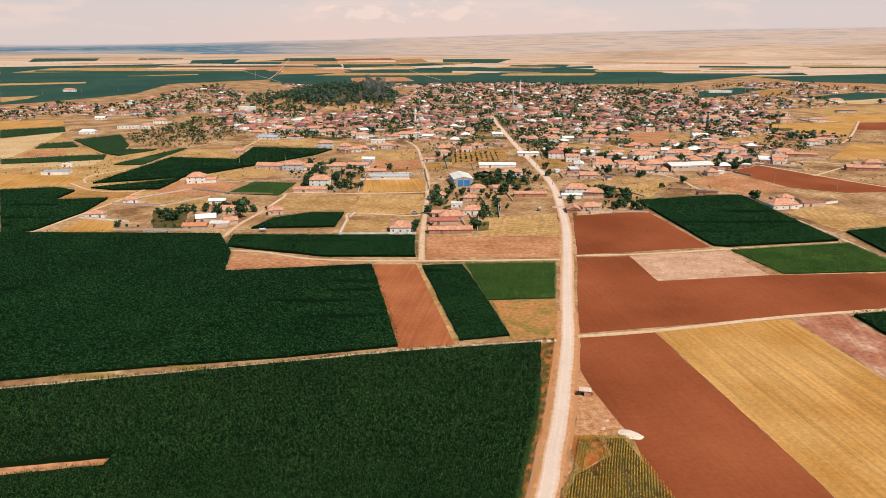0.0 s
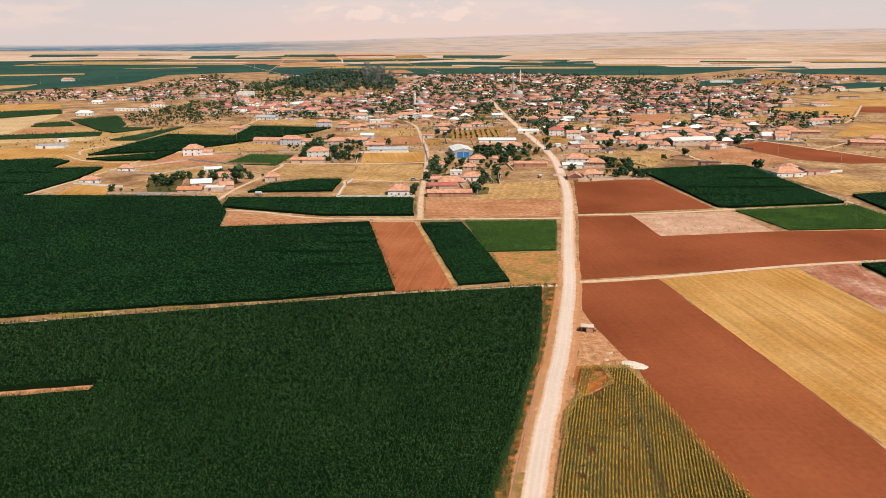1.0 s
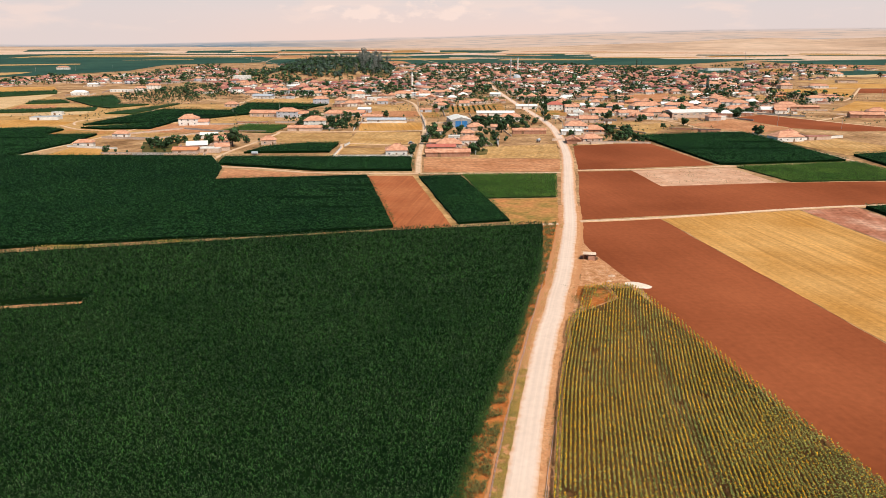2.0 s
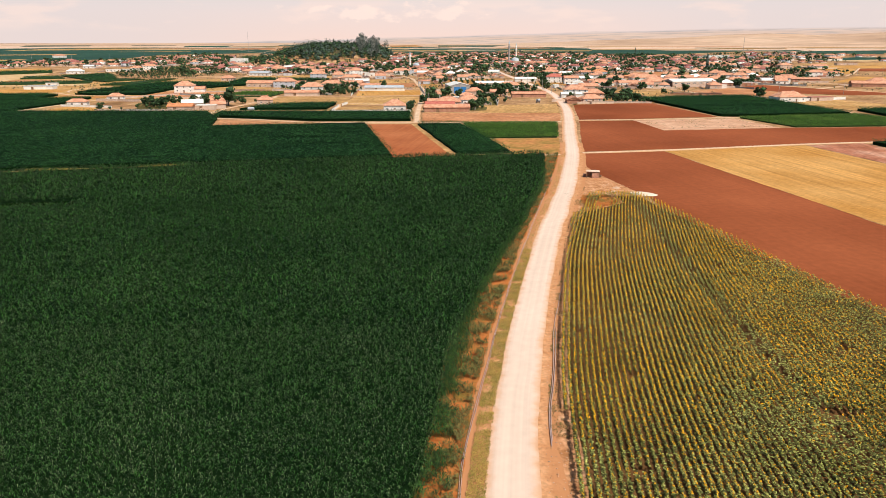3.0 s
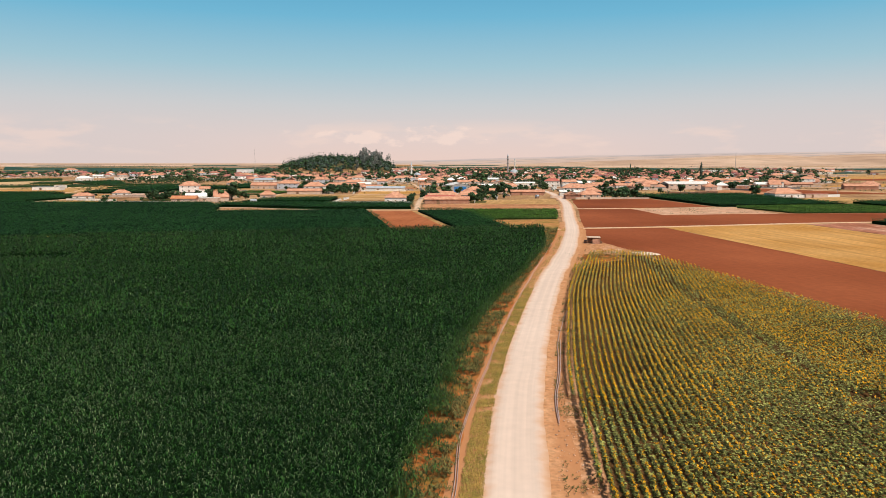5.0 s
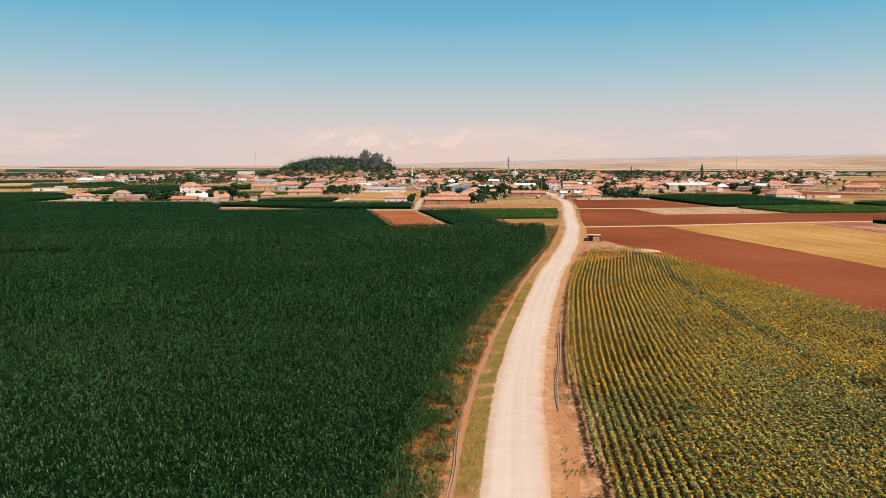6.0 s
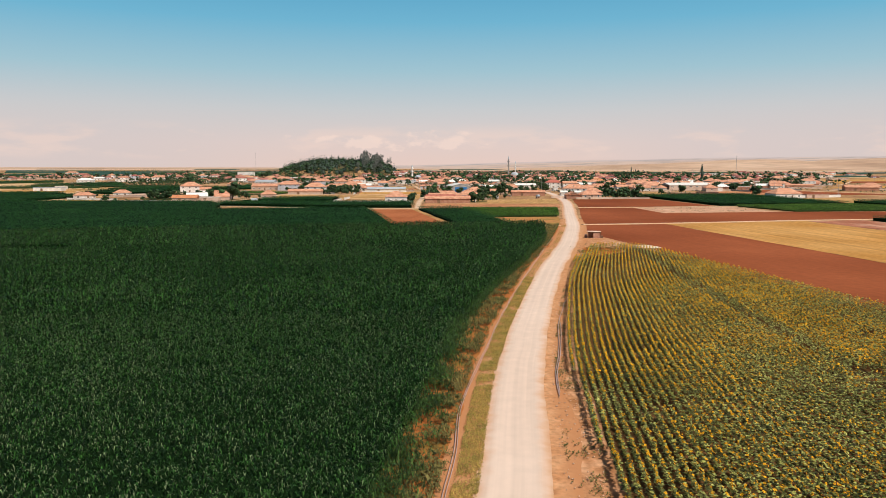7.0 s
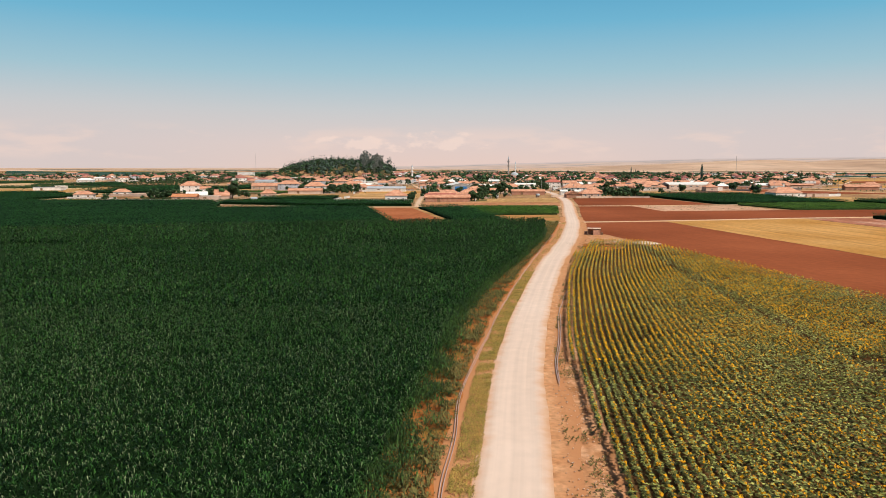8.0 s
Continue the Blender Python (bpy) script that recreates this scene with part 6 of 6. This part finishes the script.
def garden_wall(x0, y0, x1, y1, h=1.5, mat="white"):
    """A plot wall with a coping."""
    L = math.hypot(x1 - x0, y1 - y0)
    ob = tagged(new("garden_wall"), "low whitewashed wall along a village plot" if mat == "white" else "low earthen wall along a village plot", "wall", group="plot walls")
    part("wall", box(bmesh.new(), 0, L, -0.14, 0.14, -0.2, h), M[mat], ob)
    part("coping", box(bmesh.new(), -0.05, L + 0.05, -0.2, 0.2, h + 0.004, h + 0.1), M["grey"], ob)
    ob.matrix_basis = pose(x0, y0, 0, 0, 0, math.degrees(math.atan2(y1 - y0, x1 - x0)))


garden_wall(-65, 436, -18, 437)
garden_wall(-65, 437, -65, 472)
garden_wall(-64, 480, -62, 492)
garden_wall(-244, 478, -207, 468, 1.2)
garden_wall(-236, 519, -200, 514, 1.2)
garden_wall(-201, 514, -178, 545, 1.1, "plaster")
garden_wall(229, 545, 231, 505, 1.2)
garden_wall(20, 446, 22, 480)
garden_wall(36, 478, 40, 520, 1.3, "plaster")
garden_wall(-68, 562, -70, 610, 1.3)
garden_wall(-72, 613, -30, 616, 1.2)
garden_wall(90, 500, 140, 495, 1.0, "plaster")
garden_wall(150, 545, 128, 590, 1.0, "plaster")
garden_wall(-208, 447, -150, 446, 1.1, "plaster")
garden_wall(250, 511, 285, 525, 1.8)
garden_wall(-205, 600, -150, 606, 1.0, "plaster")

garden_wall(-230, 540, -201, 572, 1.2, "plaster")
garden_wall(-200, 572, -164, 554, 1.3, "grey")
garden_wall(-164, 554, -132, 552, 1.4, "brick")
garden_wall(-240, 519, -203, 512, 1.5, "plaster")
garden_wall(-187, 442, -169, 445, 1.2, "grey")
garden_wall(-2, 765, 2, 664, 1.3, "brick")
garden_wall(39, 543, 36, 479, 1.4, "plaster")
garden_wall(-19, 664, -13, 574, 1.5, "grey")
garden_wall(-68, 585, -67, 630, 1.2, "brick")
garden_wall(-67, 630, -24, 630, 1.3, "plaster")
garden_wall(114, 664, 148, 630, 1.4, "grey")
garden_wall(121, 797, 150, 773, 1.5, "brick")
garden_wall(212, 828, 241, 797, 1.2, "plaster")
garden_wall(248, 664, 265, 631, 1.3, "grey")
garden_wall(176, 574, 203, 564, 1.4, "brick")
garden_wall(47, 664, 71, 664, 1.5, "plaster")
garden_wall(-102, 574, -84, 572, 1.2, "grey")
garden_wall(-171, 614, -145, 614, 1.3, "brick")
garden_wall(-139, 614, -119, 614, 1.4, "plaster")
garden_wall(292, 688, 325, 664, 1.5, "grey")


# ---- pump house by the road ----
def pump_house(x, y, turn):
    ob = tagged(new("pump_house"), "small earth-plastered pump shelter with a pale slab roof", "shed")
    for x0, x1, y0, y1, top in ((-1.9, -1.7, -0.2, 1.3, 1.9), (1.7, 1.9, -1.3, 1.3, 1.9), (-1.698, 1.698, 1.1, 1.3, 1.9), (-0.35, 1.698, -1.3, -1.1, 1.55)):
        part("wall", box(bmesh.new(), x0, x1, y0, y1, -0.2, top), M["adobe"], ob)
    part("lintel", box(bmesh.new(), -1.9, 1.698, -1.298, -1.1, 1.72, 1.898), M["wood"], ob)
    bm = box(bmesh.new(), -2.05, 2.05, -1.5, 1.5, 1.904, 2.04)
    bmesh.ops.bevel(bm, geom=bm.edges[:], offset=0.03, segments=1, affect="EDGES")
    part("roof", bm, M["plaster"], ob)
    for s in (-1, 1):
        part("post", tube(bmesh.new(), [(s * 1.97, -1.42, -0.2, 0.07), (s * 1.97, -1.42, 1.9, 0.06)], 6), M["wood"], ob)
    # dark box added on the left, where the shelter's shadow lies
    part("water_tank", box(bmesh.new(), -2.9, -2.05, -0.5, 0.6, -0.1, 1.0), M["dark"], ob)
    part("crate", box(bmesh.new(), 2.1, 2.7, -0.2, 0.5, -0.1, 0.7), M["wood"], ob)
    ob.matrix_basis = pose(x, y, 0.05, 0, 0, turn)


pump_house(47, 230.5, -8)


def heap(x, y, rx, ry, h, mat, label, turn=0.0):
    """A slumped heap of loose material."""
    bm = bmesh.new()
    n, rings = 18, 6
    grid = []
    for j in range(rings + 1):
        q = j / rings
        row = []
        for i in range(n):
            a = 2 * math.pi * i / n
            k = q * (1 + 0.22 * noise.noise((math.cos(a) * 1.5 + x, math.sin(a) * 1.5 + y, q)))
            row.append(bm.verts.new((rx * k * math.cos(a), ry * k * math.sin(a), h * (1 - q ** 1.4) + 0.06 * noise.noise((q * 6, a * 2, x)) * (q < 1) - 0.05 * (q == 1))))
        grid.append(row)
    for j in range(rings):
        for i in range(n):
            a, b, c, d = grid[j][i], grid[j + 1][i], grid[j + 1][(i + 1) % n], grid[j][(i + 1) % n]
            bm.faces.new((a, b, c, d))
    bmesh.ops.remove_doubles(bm, verts=bm.verts[:], dist=0.001)
    ob = part("spoil_mound", bm, M[mat], None)
    ob.matrix_basis = pose(x, y, 0.06, 0, 0, turn)
    return tagged(ob, label, "heap")


heap(56, 205.3, 4.2, 2.5, 0.55, "lime", "slumped heap of whitish lime by the ploughed field", -32)
heap(50.5, 213.5, 1.3, 0.8, 0.45, "stone", "small heap of pale rubble on bare ground", 10)
heap(48.5, 208.5, 1.0, 0.7, 0.35, "stone", "small heap of pale rubble on bare ground", 40)


# ---- irrigation hoses ----
def hose(pts, r, side):
    """A flattened irrigation hose that snakes along the verge."""
    line = smooth_line(pts, 14)
    bm = bmesh.new()
    last = None
    for i, (x, y) in enumerate(line):
        x0, y0 = line[max(i - 1, 0)]
        x1, y1 = line[min(i + 1, len(line) - 1)]
        d = Vector((x1 - x0, y1 - y0, 0)).normalized()
        s = Vector((d.y, -d.x, 0))
        w = side + 0.18 * noise.noise((x * 0.3, y * 0.12, side))
        c = Vector((x, y, 0.16 + r)) + s * w
        ring = [bm.verts.new(c + s * (r * math.cos(a)) + Vector((0, 0, r * 0.8 * math.sin(a)))) for a in np.arange(6) * math.pi / 3]
        if last:
            for k in range(6):
                bm.faces.new((last[k], last[(k + 1) % 6], ring[(k + 1) % 6], ring[k]))
        last = ring
    ob = part("irrigation_hose", bm, M["pipe"], None)
    return tagged(ob, "grey flat irrigation hose lying along the road verge", "hose", group="verge hoses")


LEFT_HOSE = [(-3, 30), (-0.9, 45), (-0.4, 51), (0.6, 61), (1.5, 72), (3.4, 84), (5.8, 97), (9.2, 116), (14.5, 142), (21, 172), (29, 208), (34, 230)]
hose(LEFT_HOSE, 0.04, 0.0)
hose(LEFT_HOSE, 0.035, 0.18)
hose([(11.2, 75), (12.2, 84), (14.2, 94), (16.4, 108), (21, 128)], 0.055, 0.0)
hose([(11.2, 76), (12.2, 84), (14.2, 94), (16.4, 108)], 0.055, 0.2)


# ---- weeds, grass and stones on the verges ----
def along(pts, n, off0, off1, rng, y1=1e9):
    """Random places beside a line, off0 to off1 metres to its right."""
    line = np.array(smooth_line(pts, 20))
    line = line[line[:, 1] < y1]
    seg = np.diff(line, axis=0)
    L = np.hypot(*seg.T)
    i = rng.choice(len(seg), n, p=L / L.sum())
    d = seg[i] / L[i][:, None]
    p = line[i] + seg[i] * rng.random(n)[:, None]
    return p + np.column_stack([d[:, 1], -d[:, 0]]) * rng.uniform(off0, off1, n)[:, None]


def tufts(name, label, pts, tall, k, length, width, mat, rng):
    pts = np.column_stack([pts, tall * rng.uniform(0.4, 1.3, len(pts))])
    v, f = leaves(pts, 0.08, k, length, width, 0.8, rng, 0.4)
    part(name, np_mesh(name, v, f, [M[mat]]), None, None)
    tagged(bpy.data.objects[name], label, "grass", kind="stuff")


def clumped(p, rng, scale, lo, seed):
    q = np.array([noise.noise((x * scale, y * scale, seed)) for x, y in p])
    return p[q + rng.uniform(-0.25, 0.25, len(p)) > lo]


vg = np.random.default_rng(4)
tufts("verge_grass", "yellow-green dry grass along the road edge", np.concatenate([clumped(along(MAIN, 20000, -4.3, -2.5, vg, 150), vg, 0.5, -0.22, 4.0), clumped(along(MAIN, 4500, -4.2, -2.6, vg, 280), vg, 0.2, -0.15, 5.0)]), 0.10, 3, 0.17, 0.06, "straw", vg)
tufts("verge_weeds", "low green weeds on reddish bare verge", np.concatenate([clumped(along(MAIN, 7000, -7.6, -4.9, vg, 230), vg, 0.4, 0.02, 6.0), clumped(along(MAIN, 6000, 3.8, 7.0, vg, 200), vg, 0.3, 0.05, 7.0), clumped(vg.normal((43, 200), (3.5, 3.5), (900, 2)), vg, 0.4, 0.0, 3.0), clumped(vg.normal((52, 204.5), (3.0, 1.0), (500, 2)), vg, 0.4, 0.0, 5.0)]), 0.14, 5, 0.17, 0.07, "weed", vg)
tufts("tall_weeds", "tall green roadside weeds by the field corner", clumped(along(MAIN, 9000, -9.5, -5.2, vg, 276), vg, 0.35, 0.0, 11.0), 0.55, 6, 0.5, 0.12, "weed", vg)
tufts("lane_weeds", "yellow-green weeds on the verge of the field lane", np.concatenate([vg.normal((-125, 243.6), (5.0, 0.7), (700, 2)), vg.normal((-94, 250.6), (3.0, 0.6), (400, 2))]), 0.5, 5, 0.4, 0.12, "straw", vg)
fallow = vg.uniform((100, 350), (164, 400), (900, 2))
fallow = clumped(fallow[inside(fallow, [(103, 390), (157, 399), (162, 361), (107, 352)])], vg, 0.09, 0.08, 13.0)
tufts("fallow_weeds", "small dark weeds dotted over the dusty fallow", fallow, 0.25, 6, 0.32, 0.14, "weed", vg)
edge = np.concatenate([along([(-13, 20), (-8, 35), (-4.8, 51), (-3, 63), (-1.4, 76), (0.2, 90), (1.8, 104), (6.5, 124), (12, 146), (18.5, 170), (22, 186), (28.3, 212), (33.2, 240)], 8500, 0.0, 1.0, vg)])
edge[:, 0] += np.minimum(np.abs(vg.normal(0, 1.3, len(edge))), 3.2) * np.interp(edge[:, 1], [45, 105, 130], [1.0, 0.9, 0.35]) - 1.2
keep = clumped(edge, vg, 0.22, -0.34, 8.0)
tufts("stray_maize", "thin stunted maize plants at the field edge", keep, 1.5, 6, 0.5, 0.08, "young", vg)


def bare(n, x0, x1, y0, y1, scale, lo, seed):
    """Clumped places on open ground, clear of crops, lanes and houses."""
    p = clumped(np.column_stack([vg.uniform(x0, x1, n), vg.uniform(y0, y1, n)]), vg, scale, lo, seed)
    for q in CROPS:
        p = p[~inside(p, q)]
    for q, w in ROADS:
        p = p[~near_line(p, q, w / 2 + 0.8)]
    hx = np.array(HOUSE_AT)
    return p[(np.hypot(p[:, :1] - hx[:, 0], p[:, 1:] - hx[:, 1]) > hx[:, 2] + 1.5).all(1)]


dryland = bare(6000, -420, 400, 430, 800, 0.03, 0.05, 2.0)
dryland = dryland[dryland[:, 0] > -0.62 * dryland[:, 1]]
tufts("dry_bushes", "scattered dry weeds and low bushes on open ground", dryland, 0.35, 6, 0.45, 0.22, "straw", vg)
greenery = bare(7000, -420, 520, 560, 1150, 0.02, 0.02, 5.0)
tufts("green_bushes", "low green bushes and garden plants between the houses", greenery, 1.0, 7, 1.1, 0.6, "leaf", vg)


def stones(pts, lo, hi, rng):
    """Loose stones: squashed octahedra."""
    n = len(pts)
    r = rng.uniform(lo, hi, n)
    o = np.array([[1, 0, 0], [0, 1, 0], [-1, 0, 0], [0, -1, 0], [0, 0, 0.7], [0, 0, -0.5]])
    v = o[None] * r[:, None, None] * rng.uniform(0.7, 1.3, (n, 6, 1))
    v = v + np.column_stack([pts, np.full(n, 0.14)])[:, None]
    t = np.array([[0, 1, 4], [1, 2, 4], [2, 3, 4], [3, 0, 4], [1, 0, 5], [2, 1, 5], [3, 2, 5], [0, 3, 5]])
    f = (np.arange(n)[:, None, None] * 6 + t).reshape(-1, 3)
    tagged(new("loose_stones", np_mesh("loose_stones", v.reshape(-1, 3), f, [M["stone"]])), "loose pale stones along the road shoulder", "stones", kind="stuff")


stones(np.concatenate([along(MAIN, 600, 3.4, 6.6, vg, 130), vg.normal((50, 214), (2.0, 5), (160, 2))]), 0.04, 0.11, vg)


# ---- vehicles and poles ----
def car(x, y, turn, paint, label, high=1.45):
    ob = tagged(new("car"), label, "car")
    bm = box(bmesh.new(), -2.1, 2.1, -0.85, 0.85, 0.32, 0.85)
    bmesh.ops.bevel(bm, geom=bm.edges[:], offset=0.12, segments=2, affect="EDGES")
    part("body", bm, M[paint], ob)
    bm = bmesh.new()
    lo = [bm.verts.new(q) for q in ((-1.5, -0.8, 0.85), (1.0, -0.8, 0.85), (1.0, 0.8, 0.85), (-1.5, 0.8, 0.85))]
    hi = [bm.verts.new(q) for q in ((-1.1, -0.65, high), (0.4, -0.65, high), (0.4, 0.65, high), (-1.1, 0.65, high))]
    for i in range(4):
        bm.faces.new((lo[i], lo[(i + 1) % 4], hi[(i + 1) % 4], hi[i]))
    part("glazing", bm, M["glass"], ob)
    part("roof", box(bmesh.new(), -1.15, 0.45, -0.68, 0.68, high, high + 0.06), M[paint], ob)
    for wx in (-1.3, 1.3):
        for wy in (-0.8, 0.8):
            w = part("wheel", tube(bmesh.new(), [(0, 0, -0.1, 0.32), (0, 0, 0.1, 0.32)], 12), M["dark"], ob)
            w.location, w.rotation_euler = (wx, wy, 0.32), (radians(90), 0, 0)
    ob.matrix_basis = pose(x, y, 0.1, 0, 0, turn)


car(221, 527, -30, "door_blue", "dark blue parked car beside a yard wall")
car(252, 519, 10, "dark", "dark parked car in a farm yard")
car(257, 516, 20, "white", "white parked car in a farm yard")
car(-21, 492, 0, "bluegrey", "blue-grey parked car by a lane", 1.6)


def water_trailer(x, y, turn):
    ob = tagged(new("water_trailer"), "blue-grey farm water tank trailer on dry ground", "trailer")
    t = part("tank", tube(bmesh.new(), [(0, 0, -1.9, 0.5), (0, 0, -1.8, 0.85), (0, 0, 1.8, 0.85), (0, 0, 1.9, 0.5)], 14), M["bluegrey"], ob)
    t.location, t.rotation_euler = (0, 0, 1.7), (0, radians(90), 0)
    part("chassis", box(bmesh.new(), -2.2, 2.4, -0.5, 0.5, 0.65, 0.85), M["dark"], ob)
    part("drawbar", box(bmesh.new(), 2.404, 3.9, -0.08, 0.08, 0.6, 0.75), M["dark"], ob)
    for wy in (-0.9, 0.9):
        w = part("wheel", tube(bmesh.new(), [(0, 0, -0.15, 0.5), (0, 0, 0.15, 0.5)], 12), M["dark"], ob)
        w.location, w.rotation_euler = (-0.3, wy, 0.5), (radians(90), 0, 0)
    ob.matrix_basis = pose(x, y, 0.1, 0, 0, turn)


water_trailer(65, 500, 60)
water_trailer(-113, 442, 5)

POLE = []


def pole(x, y, tall=9.0, turn=0.0):
    if POLE:
        return copy_thing(POLE[0], pose(x, y, 0, 0, 0, turn))
    ob = tagged(new("utility_pole"), "thin weathered wooden power pole with a crossarm", "pole", group="power poles")
    part("post", tube(bmesh.new(), [(0, 0, -0.4, 0.16), (0, 0, tall, 0.1)], 7), M["grey"], ob)
    part("crossarm", box(bmesh.new(), -1.1, 1.1, -0.07, 0.07, tall - 0.7, tall - 0.55), M["wood"], ob)
    for k in (-1, 0, 1):
        part("insulator", tube(bmesh.new(), [(k * 0.95, 0, tall - 0.546, 0.06), (k * 0.95, 0, tall - 0.3, 0.05)], 6), M["white"], ob)
    ob.matrix_basis = pose(x, y, 0, 0, 0, turn)
    POLE.append(ob)


for i in range(9):
    pole(90 + i * -1.5, 505 + i * 42, turn=8)
for i in range(7):
    pole(-8 - i * 3, 470 + i * 48, turn=-4)
for i in range(6):
    pole(-195 + i * 40, 690 + i * 16, turn=60)
for i in range(5):
    pole(190 + i * 40, 640 + i * -22, turn=-60)
for i in range(8):
    pole(-900 + i * 60, 1500 + i * 45, turn=50)
for i in range(5):
    pole(300 + i * 55, 700 + i * 45, turn=40)

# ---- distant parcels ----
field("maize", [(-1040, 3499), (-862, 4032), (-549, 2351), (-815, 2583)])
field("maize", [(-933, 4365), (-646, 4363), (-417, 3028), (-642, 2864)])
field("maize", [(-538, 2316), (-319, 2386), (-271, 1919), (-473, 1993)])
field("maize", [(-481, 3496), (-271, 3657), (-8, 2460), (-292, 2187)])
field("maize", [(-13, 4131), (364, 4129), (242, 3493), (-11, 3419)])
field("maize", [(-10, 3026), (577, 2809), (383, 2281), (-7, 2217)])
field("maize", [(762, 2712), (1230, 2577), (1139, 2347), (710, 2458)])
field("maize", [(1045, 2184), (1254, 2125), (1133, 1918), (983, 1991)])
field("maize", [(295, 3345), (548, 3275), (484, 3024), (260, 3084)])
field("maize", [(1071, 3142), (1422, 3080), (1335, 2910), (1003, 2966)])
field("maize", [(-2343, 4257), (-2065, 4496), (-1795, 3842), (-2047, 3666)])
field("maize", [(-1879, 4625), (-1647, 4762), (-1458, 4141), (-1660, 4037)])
field("soil_pale", [(-797, 3659), (-526, 3658), (-471, 3348), (-722, 3280)])
field("soil_pale", [(-842, 2865), (-673, 3088), (-620, 2813), (-789, 2670)])
field("stubble", [(-378, 2971), (-162, 3147), (-106, 2915), (-342, 2715)])
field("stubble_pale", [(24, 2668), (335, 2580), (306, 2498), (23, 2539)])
fr = random.Random(12)
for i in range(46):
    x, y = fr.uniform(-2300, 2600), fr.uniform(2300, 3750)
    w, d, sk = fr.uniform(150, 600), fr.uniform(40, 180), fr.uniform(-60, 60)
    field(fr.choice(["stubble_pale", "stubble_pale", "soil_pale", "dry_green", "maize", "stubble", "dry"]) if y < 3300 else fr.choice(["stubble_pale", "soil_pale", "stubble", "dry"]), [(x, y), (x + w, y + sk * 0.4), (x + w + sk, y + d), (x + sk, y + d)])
